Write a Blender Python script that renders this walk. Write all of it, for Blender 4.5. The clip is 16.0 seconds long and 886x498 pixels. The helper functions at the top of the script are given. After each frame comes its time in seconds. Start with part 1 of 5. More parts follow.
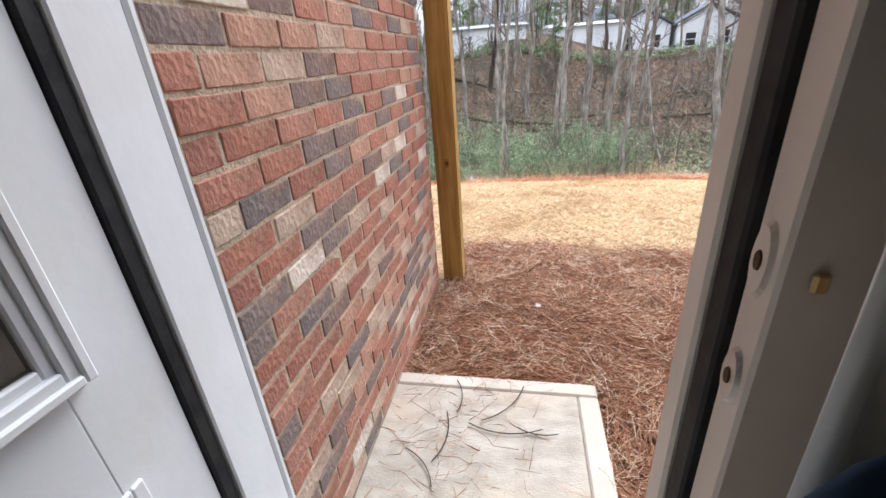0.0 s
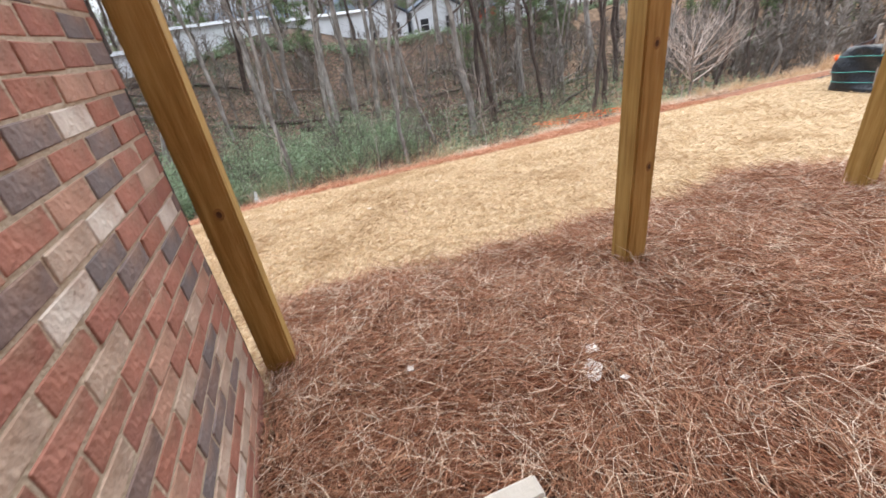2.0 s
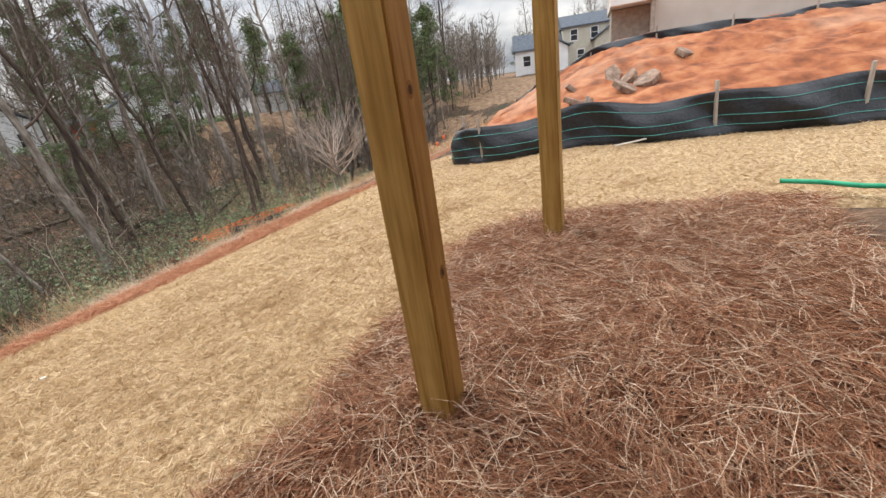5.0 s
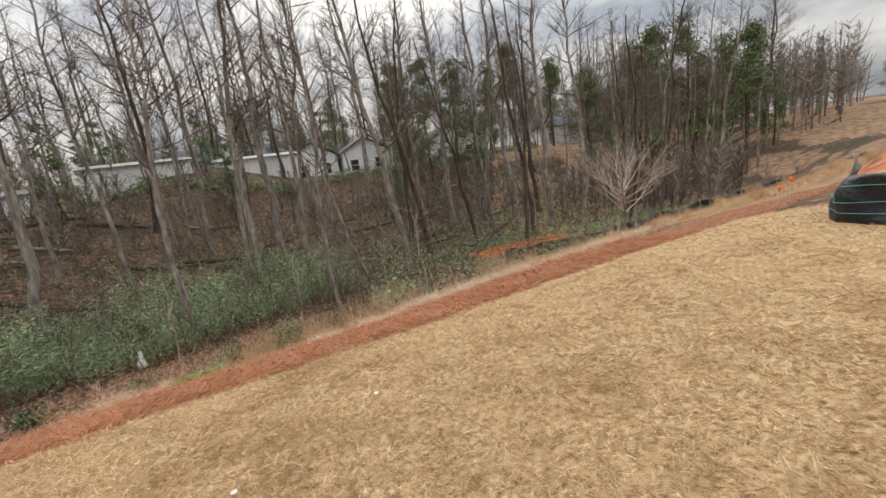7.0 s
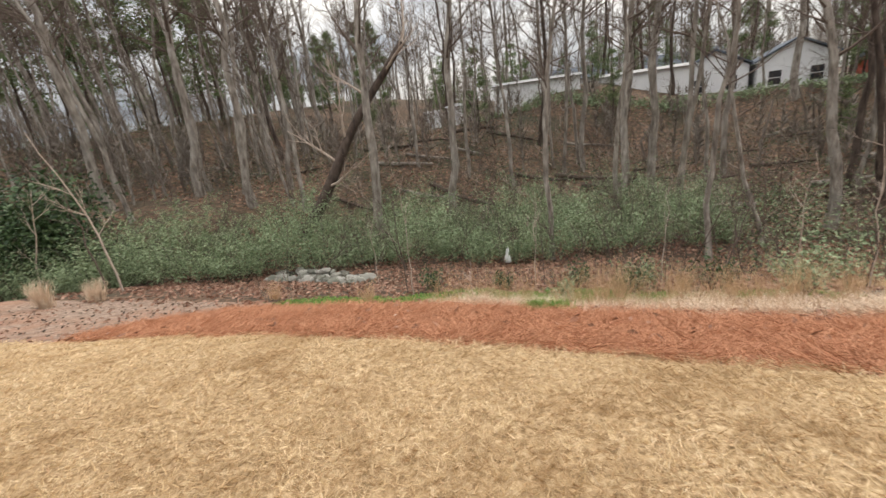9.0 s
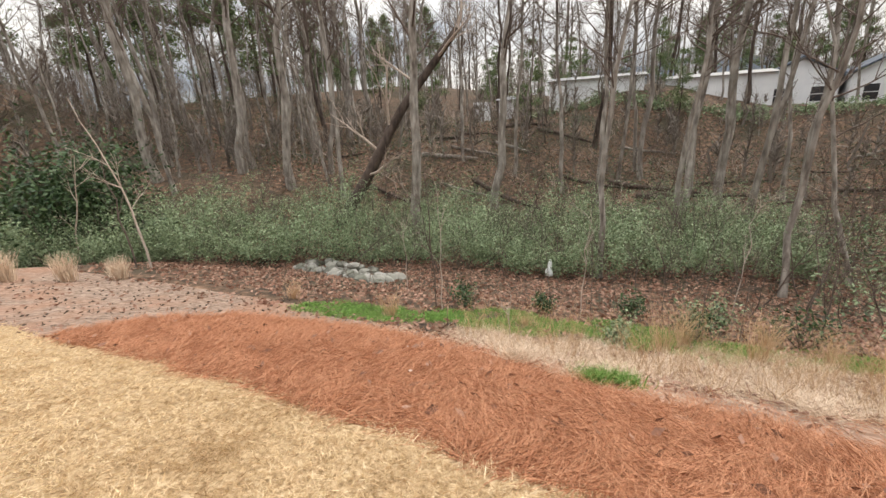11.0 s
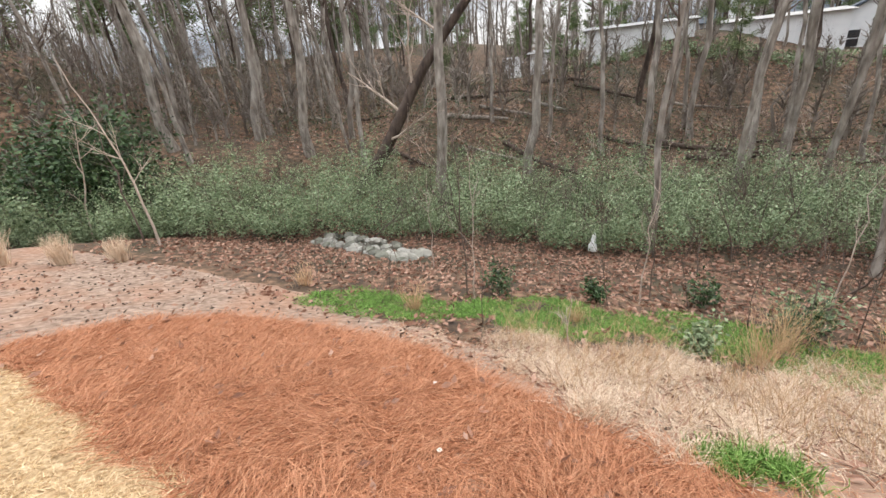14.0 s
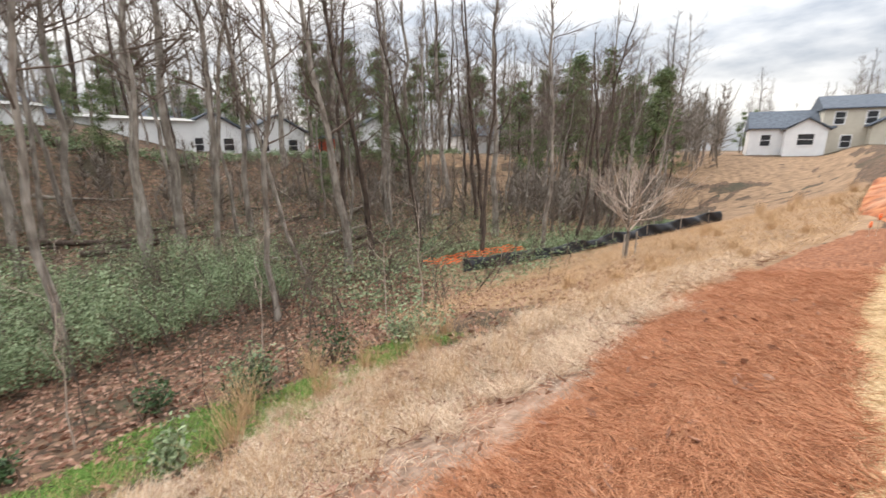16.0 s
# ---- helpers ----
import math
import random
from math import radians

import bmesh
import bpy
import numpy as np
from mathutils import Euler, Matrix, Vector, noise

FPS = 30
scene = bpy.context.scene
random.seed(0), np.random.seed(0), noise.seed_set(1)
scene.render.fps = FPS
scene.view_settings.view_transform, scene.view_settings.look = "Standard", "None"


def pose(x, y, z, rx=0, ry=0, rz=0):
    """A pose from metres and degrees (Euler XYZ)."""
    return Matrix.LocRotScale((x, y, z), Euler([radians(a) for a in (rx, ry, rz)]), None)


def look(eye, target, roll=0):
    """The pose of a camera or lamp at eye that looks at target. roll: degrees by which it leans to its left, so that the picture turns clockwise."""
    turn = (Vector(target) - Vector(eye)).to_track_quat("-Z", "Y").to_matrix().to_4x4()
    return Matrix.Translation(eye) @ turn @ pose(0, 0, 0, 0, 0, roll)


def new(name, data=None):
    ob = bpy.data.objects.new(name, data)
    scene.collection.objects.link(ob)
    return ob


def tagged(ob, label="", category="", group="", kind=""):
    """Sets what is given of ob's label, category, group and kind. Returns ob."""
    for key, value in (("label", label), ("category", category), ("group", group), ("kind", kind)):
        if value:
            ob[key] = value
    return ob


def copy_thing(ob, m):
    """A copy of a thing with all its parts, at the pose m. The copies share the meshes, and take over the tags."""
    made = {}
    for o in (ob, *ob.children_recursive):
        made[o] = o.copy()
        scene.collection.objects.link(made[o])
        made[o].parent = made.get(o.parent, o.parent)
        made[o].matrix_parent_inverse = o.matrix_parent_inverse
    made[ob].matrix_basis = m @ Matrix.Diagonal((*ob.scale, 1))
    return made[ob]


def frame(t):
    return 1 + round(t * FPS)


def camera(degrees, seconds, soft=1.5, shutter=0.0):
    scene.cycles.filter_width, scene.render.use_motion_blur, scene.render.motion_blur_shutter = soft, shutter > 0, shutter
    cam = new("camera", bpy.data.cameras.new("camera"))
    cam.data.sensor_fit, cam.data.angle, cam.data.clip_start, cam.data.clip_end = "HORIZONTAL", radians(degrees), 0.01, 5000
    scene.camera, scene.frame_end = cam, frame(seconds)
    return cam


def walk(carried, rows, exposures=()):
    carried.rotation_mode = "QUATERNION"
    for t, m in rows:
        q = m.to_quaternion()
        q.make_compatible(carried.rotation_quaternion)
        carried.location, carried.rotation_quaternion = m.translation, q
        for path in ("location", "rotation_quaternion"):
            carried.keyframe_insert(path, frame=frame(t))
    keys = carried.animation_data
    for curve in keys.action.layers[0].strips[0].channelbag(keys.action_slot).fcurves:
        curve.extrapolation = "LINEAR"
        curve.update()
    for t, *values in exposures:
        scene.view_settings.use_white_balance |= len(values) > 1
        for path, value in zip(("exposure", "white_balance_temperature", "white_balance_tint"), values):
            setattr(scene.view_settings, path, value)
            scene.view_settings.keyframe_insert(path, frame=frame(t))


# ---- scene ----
cam = camera(93.5, 16.0, soft=1.5, shutter=0.12)
PATH = [
    (0, (-0.081, 0.035, 1.461), (-0.463, 1.815, 0.633), -4.5),
    (0.5, (-0.138, 0.183, 1.385), (-0.54, 1.813, 0.298), -5.5),
    (1, (-0.181, 0.393, 1.338), (-0.474, 1.972, 0.145), -6.1),
    (1.5, (-0.182, 0.612, 1.331), (-0.163, 2.241, 0.17), -6.6),
    (2, (-0.175, 0.818, 1.417), (0.315, 2.511, 0.472), -8.7),
    (2.5, (-0.04, 1.08, 1.243), (0.924, 2.709, 0.599), -8.5),
    (3, (0.065, 1.302, 1.26), (1.373, 2.67, 0.613), -8.0),
    (3.2, (0.1, 1.394, 1.258), (1.483, 2.677, 0.594), -8.3),
    (5.3, (0.376, 2.032, 1.205), (2.028, 2.884, 0.467), -8.4),
    (5.5, (0.39, 2.146, 1.207), (1.991, 3.115, 0.502), -8.3),
    (6, (0.534, 2.445, 1.198), (1.834, 3.873, 0.677), -8.8),
    (6.1, (0.561, 2.509, 1.216), (1.765, 4.03, 0.727), -9.2),
    (6.5, (0.501, 2.579, 1.263), (1.544, 4.243, 0.883), -8.1),
    (7, (0.511, 2.869, 1.283), (1.429, 4.591, 0.845), -7.9),
    (7.5, (0.565, 3.175, 1.276), (1.036, 5.06, 0.803), -7.2),
    (8, (0.567, 3.506, 1.243), (0.489, 5.452, 0.792), -5.7),
    (8.5, (0.488, 3.849, 1.189), (0.133, 5.751, 0.685), -7.0),
    (9, (0.408, 4.127, 1.154), (-0.255, 5.925, 0.583), -7.3),
    (9.2, (0.367, 4.257, 1.149), (-0.426, 6.004, 0.582), -6.7),
    (11.3, (-0.09, 5.373, 1.303), (-0.897, 7.101, 0.701), -2.7),
    (11.5, (-0.175, 5.475, 1.308), (-0.963, 7.208, 0.696), -2.8),
    (12, (-0.306, 5.716, 1.242), (-1.331, 7.301, 0.579), -3.9),
    (12.5, (-0.358, 5.958, 1.206), (-1.551, 7.418, 0.539), -3.9),
    (13, (-0.434, 6.164, 1.169), (-1.474, 7.737, 0.505), -3.5),
    (13.5, (-0.593, 6.366, 1.154), (-1.402, 8.075, 0.502), -3.9),
    (14, (-0.705, 6.499, 1.112), (-1.624, 8.11, 0.364), -5.0),
    (14.5, (-0.716, 6.643, 1.112), (-1.6, 8.267, 0.351), -5.6),
    (15, (-0.677, 6.841, 1.06), (-0.929, 8.674, 0.302), -4.9),
    (15.5, (-0.632, 6.919, 1.063), (0.04, 8.681, 0.395), -2.7),
    (16, (-0.63, 6.922, 1.064), (0.703, 8.34, 0.601), 0.1),
]
EXPOSURES = [(0, 1.34, 6000, 10), (0.5, 1.14, 6100, 10), (1.0, 0.95, 6300, 10), (1.5, 0.98, 6300, 10), (2.0, 0.97, 6100, 10), (3.0, 0.5, 6700, 10), (5.5, 0.5, 6800, 10), (6.4, 0.2, 7100, 10), (7.0, 0.15, 7100, 10), (9.0, 0.4, 7100, 10), (12.5, 0.6, 7000, 10), (14.5, 0.9, 6700, 10), (15.0, 1.03, 6700, 10), (15.5, 0.97, 6700, 10), (16.0, 0.72, 6900, 10)]
walk(cam, [(t, look(eye, target, roll)) for t, eye, target, roll in PATH], EXPOSURES)

# ---- world, sun, exposure ----
world = bpy.data.worlds.new("overcast_sky")
scene.world = world
world.use_nodes = True
wn, wl = world.node_tree.nodes, world.node_tree.links
wn.clear()
w_out = wn.new("ShaderNodeOutputWorld")
w_bg = wn.new("ShaderNodeBackground")
w_sky = wn.new("ShaderNodeTexSky")
w_sky.sky_type, w_sky.sun_disc = "NISHITA", False
w_sky.sun_elevation, w_sky.sun_rotation = radians(42), radians(14)
w_sky.air_density, w_sky.dust_density = 1.0, 2.0
w_co = wn.new("ShaderNodeTexCoord")
w_map = wn.new("ShaderNodeMapping")
w_map.inputs["Scale"].default_value = (1.0, 1.0, 3.2)
w_noise = wn.new("ShaderNodeTexNoise")
w_noise.inputs["Scale"].default_value, w_noise.inputs["Detail"].default_value = 2.6, 7.0
w_noise.inputs["Roughness"].default_value = 0.55
w_ramp = wn.new("ShaderNodeValToRGB")
w_ramp.color_ramp.elements[0].position, w_ramp.color_ramp.elements[0].color = 0.36, (4.4, 5.0, 6.0, 1)
w_ramp.color_ramp.elements[1].position, w_ramp.color_ramp.elements[1].color = 0.62, (12.2, 12.3, 12.5, 1)
w_mix = wn.new("ShaderNodeMixRGB")
w_mix.inputs["Fac"].default_value = 0.9
wl.new(w_co.outputs["Generated"], w_map.inputs["Vector"])
wl.new(w_map.outputs["Vector"], w_noise.inputs["Vector"])
wl.new(w_noise.outputs["Fac"], w_ramp.inputs["Fac"])
wl.new(w_sky.outputs["Color"], w_mix.inputs["Color1"])
wl.new(w_ramp.outputs["Color"], w_mix.inputs["Color2"])
# an overcast sky is about three times as bright overhead as at the horizon
w_sep = wn.new("ShaderNodeSeparateXYZ")
w_grad = wn.new("ShaderNodeMapRange")
w_grad.inputs["From Min"].default_value, w_grad.inputs["From Max"].default_value = 0.0, 1.0
w_grad.inputs["To Min"].default_value, w_grad.inputs["To Max"].default_value = 0.45, 2.2
w_mul = wn.new("ShaderNodeMixRGB")
w_mul.blend_type, w_mul.inputs["Fac"].default_value = "MULTIPLY", 1.0
wl.new(w_co.outputs["Generated"], w_sep.inputs["Vector"])
wl.new(w_sep.outputs["Z"], w_grad.inputs["Value"])
wl.new(w_mix.outputs["Color"], w_mul.inputs["Color1"])
wl.new(w_grad.outputs["Result"], w_mul.inputs["Color2"])
wl.new(w_mul.outputs["Color"], w_bg.inputs["Color"])
w_bg.inputs["Strength"].default_value = 0.1
wl.new(w_bg.outputs["Background"], w_out.inputs["Surface"])

sun = new("sun", bpy.data.lights.new("sun", "SUN"))
sun.data.energy, sun.data.angle, sun.data.color = 1.5, radians(30), (1.0, 0.95, 0.87)
sun.matrix_world = look((10, 40, 38), (0, 0, 0))


# ---- materials ----
def surface(name, colors, scale=8.0, rough=0.85, bump=0.3, bump_scale=None, metal=0.0, pick="noise", stretch=(1, 1, 1),
            stain=None, stain_scale=1.2, stain_amount=0.5, detail=6.0, spec=0.3):
    """A procedural material. pick: what chooses among the colours: noise, island (per piece of a joined mesh) or object."""
    m = bpy.data.materials.new(name)
    m.use_nodes = True
    n, l = m.node_tree.nodes, m.node_tree.links
    b = n["Principled BSDF"]
    b.inputs["Roughness"].default_value, b.inputs["Metallic"].default_value = rough, metal
    b.inputs["Specular IOR Level"].default_value = spec
    co, mp, tex = n.new("ShaderNodeTexCoord"), n.new("ShaderNodeMapping"), n.new("ShaderNodeTexNoise")
    mp.inputs["Scale"].default_value = stretch
    tex.inputs["Scale"].default_value, tex.inputs["Detail"].default_value = scale, detail
    l.new(co.outputs["Object"], mp.inputs["Vector"])
    l.new(mp.outputs["Vector"], tex.inputs["Vector"])
    cr = n.new("ShaderNodeValToRGB")
    while len(cr.color_ramp.elements) < len(colors):
        cr.color_ramp.elements.new(0.5)
    if pick == "object":
        cr.color_ramp.interpolation = "CONSTANT"
    lo, hi = (0.32, 0.68) if pick == "noise" else (0.0, 1.0)
    count = len(colors) if pick == "object" else max(1, len(colors) - 1)
    for i, (e, c) in enumerate(zip(cr.color_ramp.elements, colors)):
        e.position, e.color = lo + (hi - lo) * i / count, (*c, 1)
    if pick == "island":
        l.new(n.new("ShaderNodeNewGeometry").outputs["Random Per Island"], cr.inputs["Fac"])
    elif pick == "object":
        l.new(n.new("ShaderNodeObjectInfo").outputs["Random"], cr.inputs["Fac"])
    else:
        l.new(tex.outputs["Fac"], cr.inputs["Fac"])
    last = cr.outputs["Color"]
    if pick != "noise":
        grain = n.new("ShaderNodeMixRGB")
        grain.blend_type, grain.inputs["Fac"].default_value = "OVERLAY", 0.45
        l.new(last, grain.inputs["Color1"])
        l.new(tex.outputs["Fac"], grain.inputs["Color2"])
        last = grain.outputs["Color"]
    if stain:
        t2, r2, mx = n.new("ShaderNodeTexNoise"), n.new("ShaderNodeValToRGB"), n.new("ShaderNodeMixRGB")
        t2.inputs["Scale"].default_value, t2.inputs["Detail"].default_value = stain_scale, 5.0
        l.new(co.outputs["Object"], t2.inputs["Vector"])
        r2.color_ramp.elements[0].position, r2.color_ramp.elements[1].position = 0.48, 0.66
        r2.color_ramp.elements[1].color = (stain_amount, stain_amount, stain_amount, 1)
        l.new(t2.outputs["Fac"], r2.inputs["Fac"])
        l.new(r2.outputs["Color"], mx.inputs["Fac"])
        l.new(last, mx.inputs["Color1"])
        mx.inputs["Color2"].default_value = (*stain, 1)
        last = mx.outputs["Color"]
    l.new(last, b.inputs["Base Color"])
    if bump:
        t3, bp = n.new("ShaderNodeTexNoise"), n.new("ShaderNodeBump")
        t3.inputs["Scale"].default_value, t3.inputs["Detail"].default_value = bump_scale or scale * 4, 6.0
        l.new(mp.outputs["Vector"], t3.inputs["Vector"])
        bp.inputs["Strength"].default_value, bp.inputs["Distance"].default_value = bump, 0.02
        l.new(t3.outputs["Fac"], bp.inputs["Height"])
        l.new(bp.outputs["Normal"], b.inputs["Normal"])
    return m


SOIL = surface("leaf_strewn_soil", [(0.028, 0.02, 0.014), (0.064, 0.041, 0.027), (0.12, 0.074, 0.047), (0.23, 0.138, 0.09)], 3.5, 0.95, 0.9, 30, stain=(0.04, 0.038, 0.022), stain_scale=0.3, stain_amount=0.85)
# turf under the blades, its low tone darkened as shade between tufts
LAWN = surface("dormant_turf_gap_shade", [(0.2, 0.13, 0.064), (0.39, 0.27, 0.15), (0.55, 0.415, 0.26)], 30, 0.95, 0.6, 120, stain=(0.36, 0.24, 0.125), stain_scale=0.7, stain_amount=0.45)
# straw bed colour darkened to paint the shade in gaps between needles
MULCH = surface("weathered_straw_gap_shade", [(0.03, 0.014, 0.01), (0.09, 0.042, 0.028), (0.17, 0.085, 0.058)], 22, 0.95, 0.8, 70, stain=(0.06, 0.03, 0.025), stain_scale=2.0)
STRAW = surface("fresh_straw_bed", [(0.09, 0.036, 0.02), (0.22, 0.09, 0.046), (0.36, 0.17, 0.095)], 20, 0.95, 0.8, 70, stain=(0.2, 0.08, 0.04), stain_scale=1.4)
DIRT = surface("pale_dirt", [(0.14, 0.092, 0.068), (0.24, 0.168, 0.128), (0.35, 0.262, 0.205)], 9, 0.95, 0.6, 45, stain=(0.3, 0.15, 0.09), stain_scale=0.8)
CLAY = surface("red_clay", [(0.15, 0.05, 0.024), (0.31, 0.105, 0.045), (0.43, 0.19, 0.09)], 2.6, 0.95, 1.0, 7, stain=(0.5, 0.32, 0.22), stain_scale=0.5)
MEADOW = surface("brown_meadow", [(0.12, 0.075, 0.045), (0.22, 0.14, 0.085), (0.3, 0.2, 0.125)], 1.6, 0.95, 0.6, 14)
# the near-black first tone puts shade between the needles into their colour
NEEDLE_OLD = surface("grey_brown_and_shade_needles", [(0.1, 0.038, 0.02), (0.36, 0.162, 0.088), (0.52, 0.32, 0.2), (0.24, 0.098, 0.052), (0.41, 0.195, 0.11)], 30, 0.8, 0, pick="island")
NEEDLE_NEW = surface("orange_needles", [(0.27, 0.105, 0.05), (0.45, 0.2, 0.105), (0.57, 0.3, 0.175), (0.37, 0.15, 0.08)], 30, 0.75, 0, pick="island")
BLADE = surface("straw_coloured_blades", [(0.42, 0.29, 0.15), (0.64, 0.475, 0.28), (0.8, 0.64, 0.43), (0.52, 0.37, 0.21)], 30, 0.85, 0, pick="island", stain=(0.37, 0.225, 0.1), stain_scale=1.7, stain_amount=0.6)
BLADE_PALE = surface("bleached_grass", [(0.5, 0.37, 0.26), (0.66, 0.52, 0.39), (0.74, 0.61, 0.47)], 30, 0.85, 0, pick="island")
BLADE_TAN = surface("tan_broomsedge", [(0.46, 0.28, 0.145), (0.58, 0.41, 0.245), (0.5, 0.33, 0.2)], 30, 0.85, 0, pick="island")
BLADE_GREEN = surface("green_blades", [(0.065, 0.14, 0.024), (0.125, 0.24, 0.044), (0.21, 0.34, 0.085)], 30, 0.7, 0, pick="island")
LEAF_PRIVET = surface("privet_leaves", [(0.11, 0.155, 0.08), (0.2, 0.262, 0.142), (0.3, 0.365, 0.215)], 20, 0.6, 0, pick="island")
LEAF_DARK = surface("dark_evergreen_leaves", [(0.016, 0.036, 0.014), (0.042, 0.082, 0.03), (0.085, 0.135, 0.055)], 20, 0.45, 0, pick="island")
LEAF_PINE = surface("pine_needles", [(0.05, 0.08, 0.03), (0.12, 0.17, 0.065), (0.2, 0.245, 0.11)], 20, 0.7, 0, pick="island")
SCRUB = surface("winter_scrub", [(0.1, 0.07, 0.045), (0.19, 0.135, 0.09), (0.26, 0.17, 0.11), (0.12, 0.12, 0.06)], 20, 0.85, 0, pick="island")
# grey twigs with aerial haze put into the colour as extra lightness
HAZED_TWIG = surface("grey_twigs_haze_lightened", [(0.12, 0.1, 0.085), (0.19, 0.163, 0.14), (0.27, 0.235, 0.205), (0.16, 0.14, 0.11)], 20, 0.9, 0, pick="island")
LEAF_DEAD = surface("fallen_leaves", [(0.14, 0.065, 0.042), (0.26, 0.135, 0.092), (0.4, 0.255, 0.19), (0.19, 0.09, 0.058)], 20, 0.8, 0, pick="island")
BARK = surface("grey_bark", [(0.105, 0.088, 0.074), (0.22, 0.19, 0.163), (0.38, 0.345, 0.305)], 6, 0.9, 0.8, 20, stretch=(1, 1, 0.25), stain=(0.32, 0.3, 0.27), stain_scale=1.5)
BARK_DARK = surface("dark_bark", [(0.03, 0.022, 0.018), (0.07, 0.05, 0.04), (0.11, 0.085, 0.07)], 6, 0.9, 0.8, 20, stretch=(1, 1, 0.25))
TWIG = surface("bare_twigs", [(0.085, 0.06, 0.048), (0.15, 0.115, 0.095)], 6, 0.9, 0)
TWIG_PALE = surface("pale_twigs", [(0.36, 0.28, 0.23), (0.5, 0.42, 0.36)], 6, 0.9, 0)
POST = surface("treated_pine", [(0.26, 0.15, 0.036), (0.36, 0.22, 0.06), (0.44, 0.285, 0.09)], 7, 0.75, 0.25, 30, stretch=(5, 5, 0.35), stain=(0.25, 0.13, 0.03), stain_scale=3)
KNOT = surface("wood_knot", [(0.05, 0.025, 0.01), (0.1, 0.05, 0.02)], 40, 0.8, 0.2)
KNOT_RING = surface("knot_grain", [(0.2, 0.105, 0.03), (0.28, 0.15, 0.045)], 60, 0.8, 0.1)
BRICK = surface("mixed_fired_brick", [(0.32, 0.145, 0.102), (0.37, 0.185, 0.135), (0.29, 0.13, 0.095), (0.2, 0.155, 0.14), (0.36, 0.16, 0.112), (0.44, 0.33, 0.25), (0.2, 0.14, 0.12),
                                      (0.33, 0.145, 0.1), (0.46, 0.35, 0.27), (0.37, 0.17, 0.122), (0.17, 0.14, 0.132), (0.31, 0.132, 0.095), (0.35, 0.155, 0.108), (0.6, 0.52, 0.44), (0.42, 0.24, 0.17)],
                14, 0.92, 0.5, 55, pick="object", stain=(0.3, 0.19, 0.13), stain_scale=6, stain_amount=0.6)
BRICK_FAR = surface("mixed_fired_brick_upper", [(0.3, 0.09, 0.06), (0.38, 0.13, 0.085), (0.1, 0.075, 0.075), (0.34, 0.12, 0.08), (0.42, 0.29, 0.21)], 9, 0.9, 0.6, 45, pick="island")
MORTAR = surface("sandy_mortar", [(0.36, 0.285, 0.2), (0.5, 0.405, 0.3)], 25, 0.95, 0.5, 80)
CONCRETE = surface("broom_finished_concrete", [(0.32, 0.29, 0.24), (0.39, 0.355, 0.305), (0.46, 0.425, 0.37)], 9, 0.9, 0.3, 90, stretch=(1, 2.2, 1), stain=(0.52, 0.41, 0.31), stain_scale=2.2, stain_amount=0.4)
CONCRETE_EDGE = surface("trowelled_concrete_edge", [(0.44, 0.4, 0.34), (0.52, 0.475, 0.415)], 6, 0.85, 0.15, 40)
WHITE = surface("white_door_paint", [(0.7, 0.71, 0.73), (0.78, 0.79, 0.8)], 3, 0.45, 0.05, 30, stain=(0.6, 0.57, 0.5), stain_scale=4, stain_amount=0.25)
CREAM = surface("cream_jamb_paint", [(0.62, 0.56, 0.48), (0.7, 0.64, 0.56)], 3, 0.5, 0.08, 30)
RUBBER = surface("black_weatherstrip", [(0.012, 0.012, 0.014), (0.03, 0.03, 0.03)], 20, 0.7, 0.1)
BRASS = surface("worn_brass", [(0.45, 0.3, 0.12), (0.6, 0.45, 0.22)], 15, 0.4, 0.1, metal=0.9)
STEEL = surface("brushed_metal", [(0.5, 0.49, 0.46), (0.62, 0.6, 0.57)], 15, 0.4, 0.1, metal=0.8)
DARKWALL = surface("painted_inside_wall", [(0.52, 0.5, 0.46), (0.6, 0.58, 0.54)], 3, 0.9, 0.1)
CLOTH = surface("grey_cloth", [(0.66, 0.66, 0.65), (0.76, 0.76, 0.74)], 5, 0.9, 0.2)
CLOTH_BLUE = surface("navy_cloth", [(0.01, 0.025, 0.05), (0.02, 0.045, 0.08)], 6, 0.9, 0.2)
SILT = surface("black_woven_fabric", [(0.006, 0.008, 0.012), (0.014, 0.018, 0.026)], 14, 0.42, 0.5, 25, spec=0.5)
TEAL = surface("teal_thread", [(0.06, 0.26, 0.24), (0.1, 0.36, 0.33)], 10, 0.7, 0)
ORANGE = surface("safety_orange_plastic", [(0.85, 0.13, 0.02), (0.95, 0.2, 0.05)], 10, 0.6, 0)
ROCK = surface("grey_green_rock", [(0.12, 0.118, 0.098), (0.21, 0.205, 0.175), (0.31, 0.3, 0.27), (0.16, 0.16, 0.13), (0.25, 0.24, 0.21)], 5, 0.9, 0.6, 20, pick="object")
METAL_ROOF = surface("grey_metal_roof", [(0.19, 0.195, 0.2), (0.26, 0.265, 0.27)], 1.5, 0.6, 0.1)
PLASTIC = surface("white_plastic_bag", [(0.6, 0.63, 0.62), (0.75, 0.77, 0.76)], 8, 0.5, 0.3)
PAPER = surface("weathered_scrap", [(0.55, 0.5, 0.45), (0.7, 0.66, 0.6)], 12, 0.8, 0.3)
BOARD = surface("grey_weathered_board", [(0.3, 0.26, 0.22), (0.42, 0.37, 0.32)], 6, 0.85, 0.3, stretch=(1, 1, 1))
SIDING_WHITE = surface("white_siding", [(0.72, 0.73, 0.75), (0.8, 0.81, 0.82)], 1.2, 0.7, 0.1)
SIDING_GREY = surface("grey_siding", [(0.42, 0.44, 0.46), (0.5, 0.52, 0.54)], 1.2, 0.7, 0.1)
